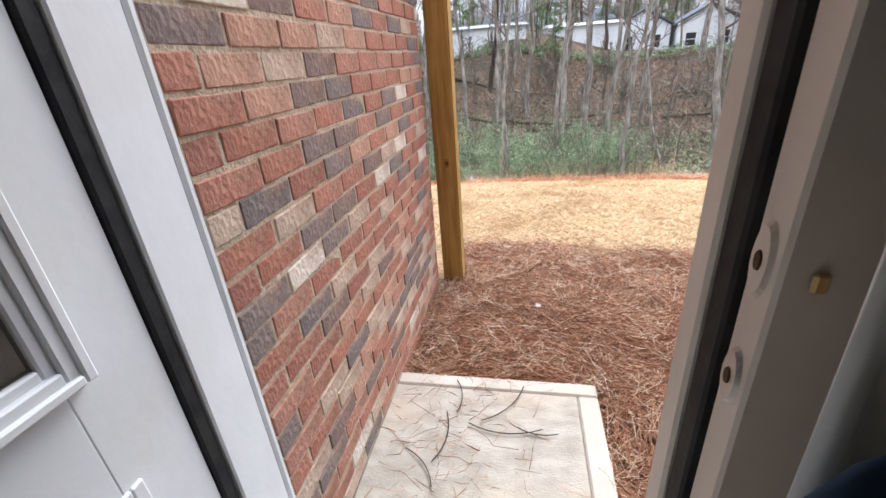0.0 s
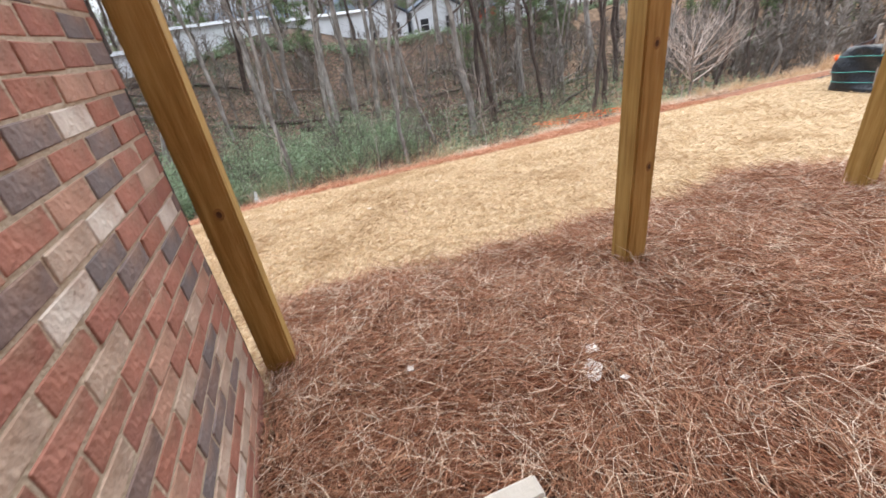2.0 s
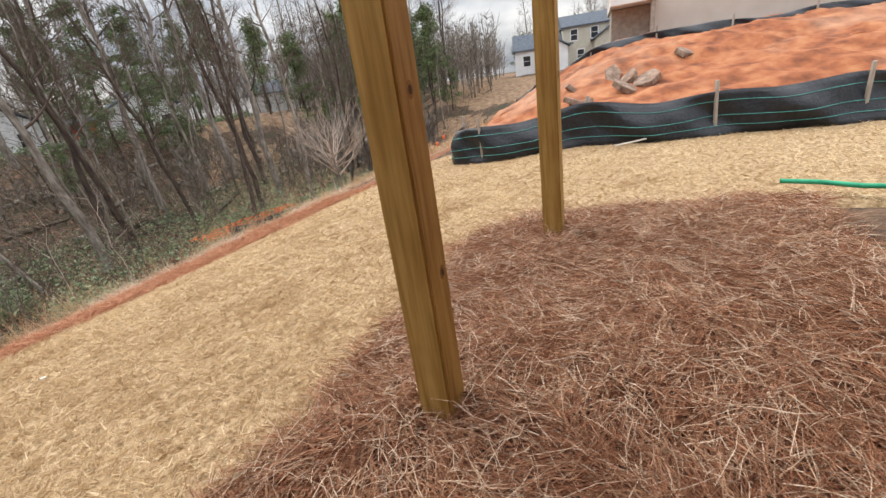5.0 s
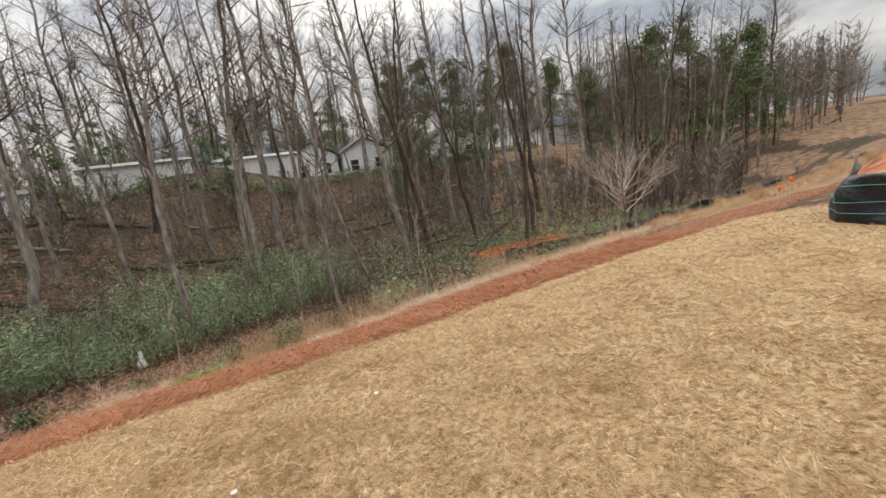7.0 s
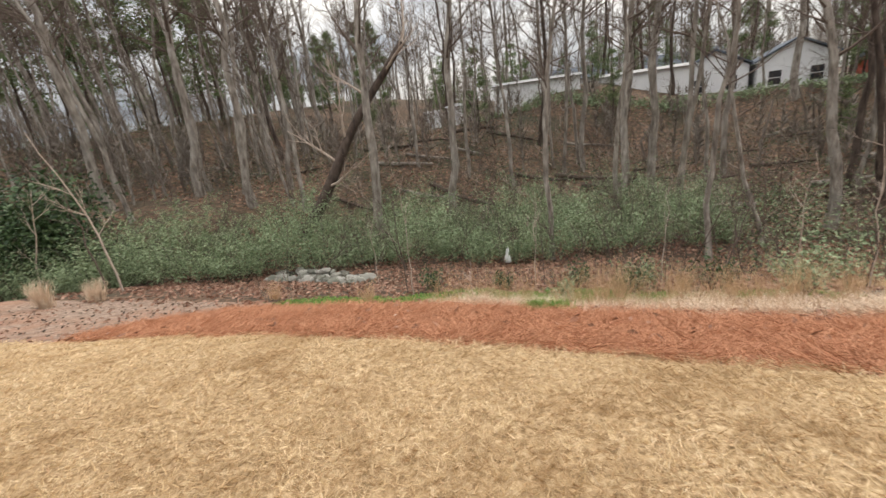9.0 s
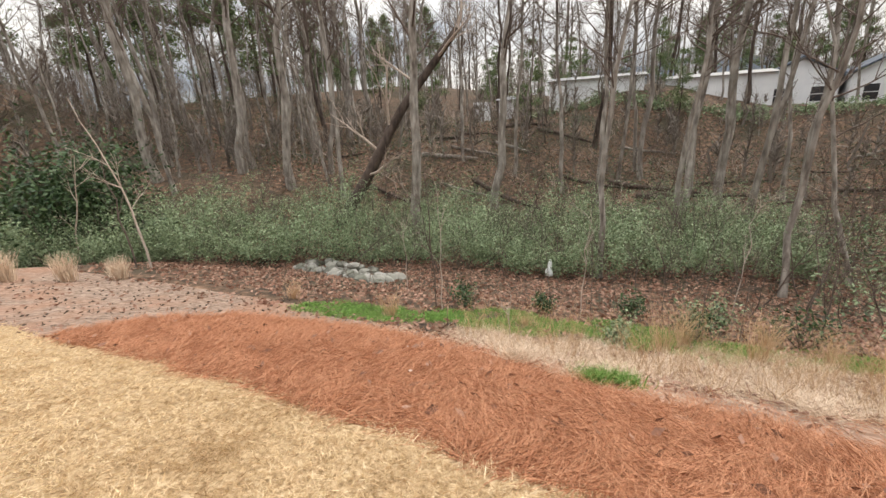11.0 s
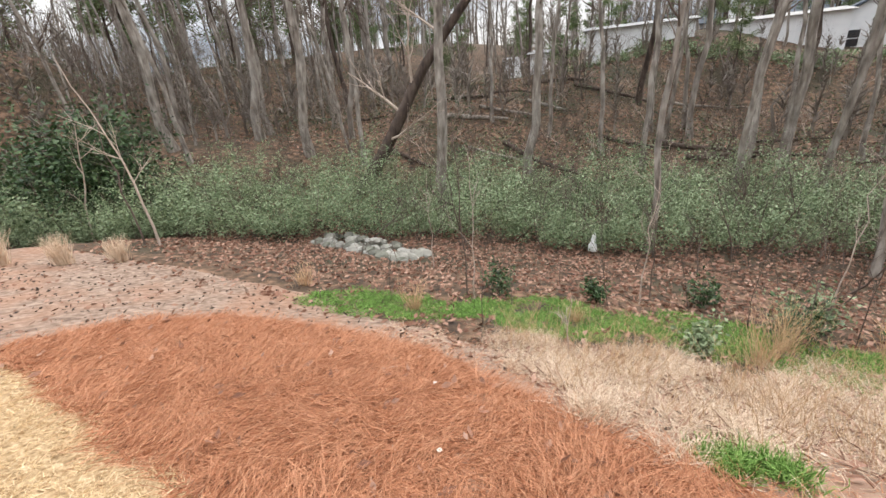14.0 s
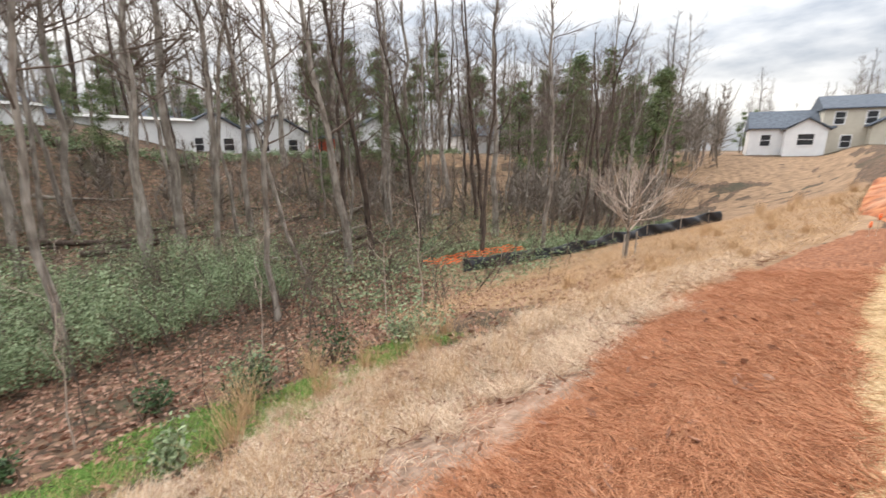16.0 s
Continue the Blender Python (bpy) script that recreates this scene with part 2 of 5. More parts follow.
HOUSE_WALL = surface("brown_brick_wall", [(0.2, 0.09, 0.065), (0.28, 0.13, 0.095), (0.34, 0.2, 0.15)], 6, 0.9, 0.4, 30)
SIDING_TAN = surface("pale_tan_siding", [(0.5, 0.46, 0.38), (0.58, 0.54, 0.46)], 1.2, 0.7, 0.1)
WRAP = surface("beige_house_wrap", [(0.52, 0.47, 0.42), (0.6, 0.55, 0.5)], 1.0, 0.8, 0.1)
ROOF = surface("slate_grey_shingles", [(0.07, 0.085, 0.11), (0.12, 0.14, 0.17)], 3, 0.9, 0.3)
PANE = surface("dark_window_glass", [(0.02, 0.022, 0.025), (0.05, 0.05, 0.055)], 2, 0.1, 0)
REDWALL = surface("red_painted_wall", [(0.45, 0.07, 0.035), (0.52, 0.1, 0.05)], 2, 0.7, 0.1)

GLASS = bpy.data.materials.new("door_glass")
GLASS.use_nodes = True
g_b = GLASS.node_tree.nodes["Principled BSDF"]
g_b.inputs["Transmission Weight"].default_value, g_b.inputs["Roughness"].default_value, g_b.inputs["Base Color"].default_value = 1.0, 0.03, (0.75, 0.72, 0.68, 1)


# ---- mesh helpers ----
def bulk(name, verts, faces, material, smooth=False):
    """A mesh object from arrays: verts (n, 3), faces (m, 3 or 4)."""
    verts, faces = np.asarray(verts, np.float32), np.asarray(faces, np.int32)
    me = bpy.data.meshes.new(name)
    me.vertices.add(len(verts))
    me.vertices.foreach_set("co", verts.ravel())
    k = faces.shape[1]
    me.loops.add(faces.size)
    me.loops.foreach_set("vertex_index", faces.ravel())
    me.polygons.add(len(faces))
    me.polygons.foreach_set("loop_start", np.arange(0, faces.size, k, dtype=np.int32))
    me.polygons.foreach_set("use_smooth", np.full(len(faces), smooth))
    me.update(calc_edges=True)
    me.materials.append(material)
    return new(name, me)


def finish(name, bm, material, parent=None, label="", smooth=False):
    me = bpy.data.meshes.new(name)
    if smooth:
        for f in bm.faces:
            f.smooth = True
    bm.to_mesh(me)
    bm.free()
    me.materials.append(material)
    ob = new(name, me)
    if parent:
        ob.parent = parent
    if label:
        ob["label"] = label
    return ob


def part(name, bm, material, parent, label="", smooth=False):
    return finish(name, bm, material, parent, label, smooth)


def thing(name, at, label, category, group="", kind=""):
    ob = new(name)
    ob.empty_display_size = 0.1
    ob.matrix_basis = at if isinstance(at, Matrix) else Matrix.Translation(at)
    return tagged(ob, label, category, group, kind)


def box(lo, hi, bevel=0.0, bm=None, segments=1):
    bm = bm or bmesh.new()
    vs = bmesh.ops.create_cube(bm, size=1)["verts"]
    for v in vs:
        v.co = Vector([lo[i] + (v.co[i] + 0.5) * (hi[i] - lo[i]) for i in range(3)])
    if bevel:
        es = list({e for v in vs for e in v.link_edges})
        bmesh.ops.bevel(bm, geom=es, offset=bevel, segments=segments, affect="EDGES")
    return bm


def prism(outline, axis, lo, hi, bm=None):
    """An outline of (u, v) pairs drawn out along an axis (0: x, 1: y, 2: z)."""
    bm = bm or bmesh.new()
    put = lambda u, v, w: {0: (w, u, v), 1: (u, w, v), 2: (u, v, w)}[axis]
    a = [bm.verts.new(put(u, v, lo)) for u, v in outline]
    b = [bm.verts.new(put(u, v, hi)) for u, v in outline]
    bm.faces.new(a)
    bm.faces.new(b[::-1])
    for i in range(len(a)):
        j = (i + 1) % len(a)
        bm.faces.new((a[j], a[i], b[i], b[j]))
    bmesh.ops.recalc_face_normals(bm, faces=bm.faces)
    return bm


def tubes(lines, sides=5):
    """Round limbs along lines of (points (n, 3), radii (n,)); returns vertex and quad arrays."""
    vs, fs, base = [], [], 0
    ang = np.arange(sides) * 2 * math.pi / sides
    for pts, rad in lines:
        pts, rad = np.asarray(pts, float), np.asarray(rad, float)
        d = np.gradient(pts, axis=0)
        d /= np.linalg.norm(d, axis=1)[:, None] + 1e-9
        ref = np.where(np.abs(d[:, 2:3]) > 0.9, [[1.0, 0, 0]], [[0, 0, 1.0]])
        u = np.cross(d, ref)
        u /= np.linalg.norm(u, axis=1)[:, None] + 1e-9
        w = np.cross(d, u)
        ring = pts[:, None] + rad[:, None, None] * (np.cos(ang)[None, :, None] * u[:, None] + np.sin(ang)[None, :, None] * w[:, None])
        n = len(pts)
        vs.append(ring.reshape(-1, 3))
        i, j = np.meshgrid(np.arange(n - 1), np.arange(sides), indexing="ij")
        k = (j + 1) % sides
        fs.append((base + np.stack([i * sides + j, i * sides + k, (i + 1) * sides + k, (i + 1) * sides + j], -1)).reshape(-1, 4))
        base += n * sides
    return np.concatenate(vs), np.concatenate(fs)


def ribbons(root, way, length, width, droop, rng, segments=2):
    """Many thin blades: root (n, 3), way (n, 3) unit, each tapering and drooping. Returns arrays."""
    n = len(root)
    side = np.cross(way, rng.normal(size=(n, 3)))
    side /= np.linalg.norm(side, axis=1)[:, None] + 1e-9
    rows = []
    for s in range(segments + 1):
        t = s / segments
        c = root + way * (length * t)[:, None]
        c = c + np.c_[rng.normal(size=(n, 2)) * (length * 0.1 * t)[:, None], -droop * t * t]
        w = width * (1 - 0.75 * t)
        rows += [c - side * w[:, None] / 2, c + side * w[:, None] / 2]
    verts = np.stack(rows, 1).reshape(-1, 3)
    k = 2 * (segments + 1)
    b = (np.arange(n) * k)[:, None]
    faces = np.concatenate([b + np.array([[2 * s, 2 * s + 1, 2 * s + 3, 2 * s + 2]]) for s in range(segments)], 0)
    return verts, faces


def leaves(centre, size, rng, flat=0.6):
    """Small pointed leaves, four corners each."""
    n = len(centre)
    a = rng.normal(size=(n, 3))
    a[:, 2] *= flat
    a /= np.linalg.norm(a, axis=1)[:, None]
    b = np.cross(a, rng.normal(size=(n, 3)))
    b /= np.linalg.norm(b, axis=1)[:, None]
    s = np.broadcast_to(size, (n,))[:, None]
    verts = np.stack([centre - a * s, centre + b * s * 0.45, centre + a * s, centre - b * s * 0.45], 1).reshape(-1, 3)
    return verts, np.arange(4 * n).reshape(-1, 4)


def wob(x, y, f=1.0, seed=0.0):
    return (np.sin(x * 1.3 * f + y * 0.7 * f + seed) + np.sin(x * 2.9 * f - y * 2.1 * f + 2 * seed + 1) * 0.5 + np.sin(x * 6.1 * f + y * 5.3 * f + seed * 3) * 0.3
            + np.sin(-x * 11.7 * f + y * 13.1 * f + seed) * 0.2) / 2


# ---- the lie of the land ----
def ramp(v, xs, ys):
    """Smooth interpolation through a few heights."""
    v = np.asarray(v, float)
    xs, ys = np.array(xs, float), np.array(ys, float)
    i = np.clip(np.searchsorted(xs, v) - 1, 0, len(xs) - 2)
    d = np.diff(ys) / np.diff(xs)
    slopes = np.r_[d[0], np.where(d[1:] * d[:-1] > 0, 2 * d[1:] * d[:-1] / (d[1:] + d[:-1] + 1e-12), 0), d[-1]]
    h = xs[i + 1] - xs[i]
    t = np.clip((v - xs[i]) / h, 0, 1)
    return ((2 * t**3 - 3 * t**2 + 1) * ys[i] + (t**3 - 2 * t**2 + t) * h * slopes[i]
            + (3 * t**2 - 2 * t**3) * ys[i + 1] + (t**3 - t**2) * h * slopes[i + 1])


def step(v, a, b):
    t = np.clip((np.asarray(v, float) - a) / (b - a), 0, 1)
    return t * t * (3 - 2 * t)


def ground_z(x, y):
    """Height of the bare ground: flat by the house, over a crest into a hollow, up the wooded hill beyond."""
    x, y = np.asarray(x, float), np.asarray(y, float)
    middle = ramp(y, (-40, 2.8, 4.5, 5.6, 6.7, 7.4, 8.9, 10.3, 12.1, 13.6, 17.3, 22, 28, 42, 62, 90, 400),
                  (0, 0, -0.17, -0.26, -0.44, -0.66, -1.16, -1.88, -2.58, -3.0, -3.95, -4.6, -4.5, -2.6, -0.7, 0.2, 2.0))
    left = ramp(y, (-40, 1, 4, 6, 8, 10.5, 12.8, 17, 22, 28, 42, 62, 90, 400),
                (0, 0, -0.6, -1.1, -1.55, -2.1, -2.8, -4.0, -4.5, -4.4, -3.0, -1.6, 0.2, 2.0))
    right = ramp(y, (-40, 2.8, 4.5, 5.6, 6.9, 8.5, 10.2, 12.5, 15, 17.5, 20, 25, 30, 44, 62, 90, 400),
                 (0, 0, -0.14, -0.24, -0.55, -0.96, -1.6, -2.42, -3.45, -4.4, -4.95, -5.1, -4.6, -2.6, -0.7, 0.2, 2.0))
    z = middle + (left - middle) * step(-x, 0.5, 11) + (right - middle) * step(x, 0.5, 6.5)
    far_right = ramp(y, (-60, 3, 5.2, 7, 9, 12.5, 16, 20, 30, 60, 400), (0.0, 0.0, -0.12, -0.5, -1.1, -2.7, -3.8, -4.6, -4.2, -1.0, 2.0))
    z = z + (far_right - z) * step(x - 0.25 * y, 8, 26)
    z = z + (0.5 - z) * step(x, 33, 80)
    # the shelf on which the houses behind the woods stand
    z = z + np.maximum(0, 0.6 - z) * step(y, 43, 51) * step(x, -12, 4) * (1 - step(x - 0.9 * y, -5, 25))
    # the hillside closes in on the left
    z = z + 3.2 * step(-x + 0.6 * (y - 18), 10, 24) * step(y, 14, 20)
    z = z + 4.6 * step(-x, 22, 44) * step(y, 8, 20)
    # beyond the crest on the left the ground falls away
    z = z - 1.1 * step(-x, 14.5, 22) * step(y, 4, 8) * (1 - step(y, 14, 22))
    # a flat-topped embankment above the thicket
    z = z + np.maximum(0, 5.2 - z) * step(-x, 31, 40) * step(y, 3, 14) * (1 - step(y, 20, 24.5))
    # red earth heaped behind the black fence
    heap = 0.9 * step(x + 0.1 * y, 7.7, 15.5) * step(6.3 - y + 0.12 * x, 0.6, 6.0)
    return z + 1.6 * heap


# ---- ground ----
def spread(inner_lo, inner_hi, step_in, far):
    mid = np.arange(inner_lo, inner_hi + 1e-6, step_in)
    out, s, v = [], step_in, inner_hi
    while v < far:
        s *= 1.22
        v += s
        out.append(v)
    back, s, v = [], step_in, inner_lo
    while v > -far:
        s *= 1.22
        v -= s
        back.append(v)
    return np.r_[np.array(back[::-1]), mid, np.array(out)]


def sheet(name, xs, ys, height, material, keep=None):
    X, Y = np.meshgrid(xs, ys, indexing="ij")
    Zs = height(X, Y)
    n, m = X.shape
    i, j = np.meshgrid(np.arange(n - 1), np.arange(m - 1), indexing="ij")
    f = np.stack([i * m + j, (i + 1) * m + j, (i + 1) * m + j + 1, i * m + j + 1], -1).reshape(-1, 4)
    v = np.stack([X, Y, Zs], -1).reshape(-1, 3)
    if keep is not None:
        ok = keep(X, Y).reshape(-1)
        f = f[ok[f].any(1)]
        used = np.unique(f)
        back = np.zeros(len(v), int)
        back[used] = np.arange(len(used))
        v, f = v[used], back[f]
    return bulk(name, v, f, material, smooth=True)


def bumpy(x, y):
    return ground_z(x, y) + 0.02 * wob(x, y, 1.0, 2.0) * step(y, 3, 9) + 0.12 * wob(x, y, 0.35, 1.0) * step(y, 12, 20)


def lawn_edge(x):
    return ramp(x, (-30, -15, -7, -1.5, 0, 2, 5, 7, 8.2, 9.5, 12), (8.3, 8.0, 7.5, 7.02, 6.9, 6.8, 6.97, 6.9, 6.7, 6.4, 6.2)) + 0.05 * wob(x, x * 0.3, 3.0, 1.0)


def straw_edge(x):
    return ramp(x, (-7, -6.6, -5.6, -3.9, -2.7, -1.6, -0.5, 0.2, 2, 3.2, 5.4, 7.2, 9.2, 11.7), (7.7, 8.8, 9.3, 9.7, 9.6, 9.0, 8.62, 8.5, 8.46, 8.52, 8.62, 8.4, 7.97, 7.37)) + 0.06 * wob(x, x * 0.5, 3.0, 4.0)


def mulch_edge(x):
    return ramp(x, (-2, -0.3, 1.2, 3.4, 4.0, 4.3), (3.3, 3.25, 3.1, 3.05, 2.6, 1.0)) + 0.05 * wob(x, 0.3 * x, 4.0, 2.0)


def in_mulch(x, y):
    return np.minimum(np.minimum(mulch_edge(np.clip(x, -2, 4.29)) - y, y - 0.55), np.minimum(4.3 - x + 0.05 * wob(y, x, 3.0), x + 0.67))


def in_lawn(x, y):
    return np.minimum(np.minimum(lawn_edge(x) - y, -in_mulch(x, y)), np.minimum(np.where(x < 4.25, y - 0.6, 1.0), 8.6 - x))


def in_straw(x, y):
    return np.minimum(np.minimum(y - lawn_edge(x), straw_edge(np.clip(x, -7, 11.7)) - y), np.minimum(x + 7.0 + 0.1 * wob(y, x, 2.0), 12.2 - x))


def in_dirt(x, y):
    d = ramp(x, (-22, -14, -8, -5, -2, 0.5, 3), (10.2, 10.8, 11.3, 11.0, 10.4, 9.9, 9.4)) + 0.15 * wob(x, y, 1.5, 3.0)
    return np.minimum(y - lawn_edge(x), d - y)


def in_meadow(x, y):
    return np.minimum(x - 0.15 * y - 3.6 + wob(x, y, 0.3) * 0.8, 40 - 0.0 * x)


ground = tagged(sheet("ground", spread(-22, 16, 0.25, 900), spread(-3, 30, 0.25, 900), lambda x, y: bumpy(x, y) - 0.06 * step(np.maximum(np.maximum(in_mulch(x, y), in_lawn(x, y)), np.maximum(in_straw(x, y), in_dirt(x, y))), -0.25, 0.0), SOIL),
                "brown soil covered with fallen leaves, running down into a wooded hollow", "ground", kind="structure")


def meadow_rim(x, y):
    return y - np.where(x < 11.7, straw_edge(np.clip(x, -7, 11.7)) - 0.1, 7.25 + 0.05 * (x - 11.7))


def mulch_rise(x, y):
    return 0.03 * wob(x, y, 3.2, 1.0) + 0.018 * wob(y, x, 8.0, 2.0)


def straw_rise(x, y):
    return 0.022 * wob(x, y, 2.4, 2.0) + 0.014 * wob(y, x, 7.0, 3.0)


def bed(name, inside, thick, xs, ys, material, sink=0.07, soft=0.12, rise=lambda x, y: 0.0):
    return sheet(name, xs, ys, lambda x, y: bumpy(x, y) + rise(x, y) + (thick + sink) * step(inside(x, y), -0.02, soft) - sink, material, lambda x, y: inside(x, y) > -0.06)


lawn = tagged(bed("lawn", in_lawn, -0.012, np.arange(-24, 9.0, 0.08), np.arange(-10, 9.0, 0.08), LAWN, soft=0.06),
              "dormant straw-coloured turf lawn, closely mown, with paler patches", "lawn", kind="structure")
mulch = tagged(bed("pine_straw_bed", in_mulch, -0.02, np.arange(-0.67, 4.5, 0.05), np.arange(0.68, 3.5, 0.05), MULCH, rise=mulch_rise),
               "weathered reddish-brown pine straw mulch round wooden posts", "mulch bed", kind="structure")
straw = tagged(bed("pine_straw_bank", in_straw, 0.0, np.arange(-7.2, 12.3, 0.06), np.arange(5.6, 10.4, 0.06), STRAW, rise=straw_rise),
               "fresh orange pine straw mulch laid along the edge of the lawn", "mulch bed", kind="structure")
dirt = tagged(bed("bare_dirt", in_dirt, -0.02, np.arange(-22, 4.6, 0.1), np.arange(7.0, 12.0, 0.1), DIRT),
              "bare pale washed-out dirt with scattered leaves and clods", "bare soil", kind="structure")
meadow = tagged(sheet("meadow", spread(2, 30, 0.4, 200), np.arange(6.0, 120, 0.8), lambda x, y: bumpy(x, y) - 0.07 + 0.09 * step(np.minimum(in_meadow(x, y), meadow_rim(x, y)), 0.0, 0.5), MEADOW,
                      lambda x, y: (in_meadow(x, y) > -0.3) & (meadow_rim(x, y) > -0.3) & (y < 16 + 1.2 * (x - 8))),
                "brown winter meadow of dry weeds sloping up towards houses", "meadow", kind="structure")
clay = tagged(sheet("clay_heap", np.arange(7.35, 26, 0.16), np.arange(-14, 7.6, 0.16),
                    lambda x, y: ground_z(x, y) - 0.05 + (0.22 + 0.1 * wob(x, y, 1.6, 5.0) + 0.05 * wob(x, y, 5.0, 1.0)) * step(x, 7.4, 9) * step(5.6 - y + 0.25 * (x - 8), 0, 0.9) - 0.3 * step(y - 5.6 - 0.25 * (x - 8), -0.3, 0.5), CLAY),
              "graded heap of bare red clay with broken concrete lumps", "earth heap", kind="structure")


# ---- house: doorway, brick wall, posts, step ----
def house_wall(name, lo, hi, material, label):
    return tagged(finish(name, box(lo, hi), material), label, "wall", kind="structure")


brick_wall = tagged(finish("wall_west", box((-0.97, 0.68, -0.3), (-0.6755, 2.575, 3.0)), MORTAR),
                    "brick wall of mixed red, grey and buff bricks with sandy mortar", "wall", kind="structure")
# unseen upper walls, added this tall to keep sky light off mulch and posts
house_wall("wall_back", (0.34, 0.5, -0.3), (3.0, 0.66, 6.2), HOUSE_WALL, "plain painted house wall beside the door opening")
house_wall("wall_over_door", (-0.97, 0.5, 2.16), (0.34, 0.66, 6.2), HOUSE_WALL, "plain wall above the door opening")
house_wall("wall_west_upper", (-0.97, 0.68, 3.002), (-0.685, 2.575, 6.2), HOUSE_WALL, "unseen plain wall above the brick, added to block sky light")
house_wall("wall_west_end", (-5.0, 2.3, -1.5), (-0.972, 2.57, 6.2), HOUSE_WALL, "unseen plain wall beside the brick, added to block sky light")
house_wall("wall_inside_left", (-1.0, -2.6, -0.3), (-0.9, 0.5, 2.6), DARKWALL, "dim painted wall inside the house")
house_wall("wall_inside_right", (1.6, -2.6, -0.3), (1.7, 0.5, 2.6), DARKWALL, "dim painted wall inside the house")
house_wall("wall_inside_back", (-1.0, -2.7, -0.3), (1.7, -2.6, 2.6), DARKWALL, "dim painted wall inside the house")
tagged(finish("floor", box((-1.0, -2.6, -0.05), (1.7, 0.5, 0.09)), DARKWALL), "grey floor inside the doorway", "floor", kind="structure")
tagged(finish("ceiling", box((-1.0, -2.6, 2.6), (1.7, 0.5, 2.7)), DARKWALL), "plain ceiling over the entry", "ceiling", kind="structure")

# black board paints the shade in the gap between brick end and post
tagged(finish("corner_trim", box((-0.82, 2.578, -0.1), (-0.69, 2.65, 3.0), 0.004), RUBBER), "black board standing in for the shaded gap at the brick wall's end", "trim", kind="structure")
house_wall("wall_inside_front", (0.342, 0.47, 0.09), (1.6, 0.498, 2.6), DARKWALL, "dim painted wall inside beside the doorway")
# door frame
door_frame = thing("door_frame", (0, 0, 0), "white painted door frame with black weatherstrip round an open doorway", "door frame", kind="structure")
part("hinge_jamb", box((-0.74, 0.532, 0.06), (-0.665, 0.65, 2.12), 0.004), WHITE, door_frame)
part("hinge_side_casing", box((-0.74, 0.652, 0.06), (-0.663, 0.672, 2.14), 0.006), WHITE, door_frame)
part("weatherstrip", box((-0.72, 0.5, 0.08), (-0.672, 0.53, 2.1), 0.004), RUBBER, door_frame)
part("latch_jamb", box((0.12, 0.49, 0.06), (0.34, 0.54, 2.12), 0.005), CREAM, door_frame)
part("latch_weatherstrip", box((0.126, 0.449, 0.08), (0.27, 0.488, 2.1), 0.004), RUBBER, door_frame)
part("rebate", box((0.136, 0.397, 0.06), (0.34, 0.447, 2.12), 0.004), CREAM, door_frame)
part("head", box((-0.74, 0.52, 2.12), (0.34, 0.69, 2.158), 0.004), WHITE, door_frame)
part("threshold", prism([(0.5, 0.04), (0.72, 0.04), (0.72, 0.075), (0.66, 0.1), (0.5, 0.105)], 0, -0.665, 0.118), STEEL, door_frame, "worn metal door sill")
def oval_plate(y, z, wide, tall, x, thick):
    """A thin oval plate on the jamb's side."""
    bm = bmesh.new()
    bmesh.ops.create_cone(bm, cap_ends=True, segments=18, radius1=1.0, radius2=0.86, depth=1.0)
    bmesh.ops.transform(bm, matrix=Matrix.Translation((x, y, z)) @ Matrix.Diagonal((thick, wide, tall, 1)) @ pose(0, 0, 0, 0, -90, 0), verts=bm.verts)
    return bm


for z, tall in ((1.137, 0.036), (1.272, 0.04)):
    plate = part("strike_plate", oval_plate(0.424, z, 0.016, tall, 0.1335, 0.005), STEEL if z < 1.2 else CREAM, door_frame, "worn oval strike plate with a latch hole")
    # no hole is cut: a dark disc paints its shaded inside
    part("latch_hole", oval_plate(0.424, z, 0.006, 0.011, 0.1305, 0.003), KNOT, plate, "rusty latch hole, its dark inside painted as a disc")
part("latch_tab", box((0.158, 0.389, 1.256), (0.172, 0.396, 1.276), 0.003), BRASS, door_frame, "small yellow brass latch tab")

door_leaf = thing("door_leaf", (-0.68, 0.498, 0.1), "white half-glazed exterior door standing open inwards", "door", kind="structure")
LEAF_W, LEAF_H = 0.89, 2.02
bm = bmesh.new()
for lo, hi in (((-0.045, -0.14, 0), (0, 0, LEAF_H)), ((-0.045, -LEAF_W, 0), (0, -LEAF_W + 0.14, LEAF_H)),
               ((-0.045, -LEAF_W + 0.14, 0), (0, -0.14, 1.03)), ((-0.045, -LEAF_W + 0.14, 1.87), (0, -0.14, LEAF_H))):
    box(lo, hi, 0.002, bm)
part("door_slab", bm, WHITE, door_leaf)
for k, (w, out) in enumerate(((0.05, 0.008), (0.034, 0.016), (0.016, 0.022))):
    bm = bmesh.new()
    y0, y1, z0, z1 = -LEAF_W + 0.1, -0.105, 0.995, 1.9
    box((-0.004, y1 - w, z0), (out, y1, z1), 0.003, bm)
    box((-0.004, y0, z0), (out, y0 + w, z1), 0.003, bm)
    box((-0.004, y0 + w, z0), (out, y1 - w, z0 + w), 0.003, bm)
    box((-0.004, y0 + w, z1 - w), (out, y1 - w, z1), 0.003, bm)
    part("glazing_bead", bm, WHITE, door_leaf)
pane = part("glass_pane", box((-0.026, -LEAF_W + 0.14, 1.03), (-0.02, -0.14, 1.87)), GLASS, door_leaf, "clear door glass")
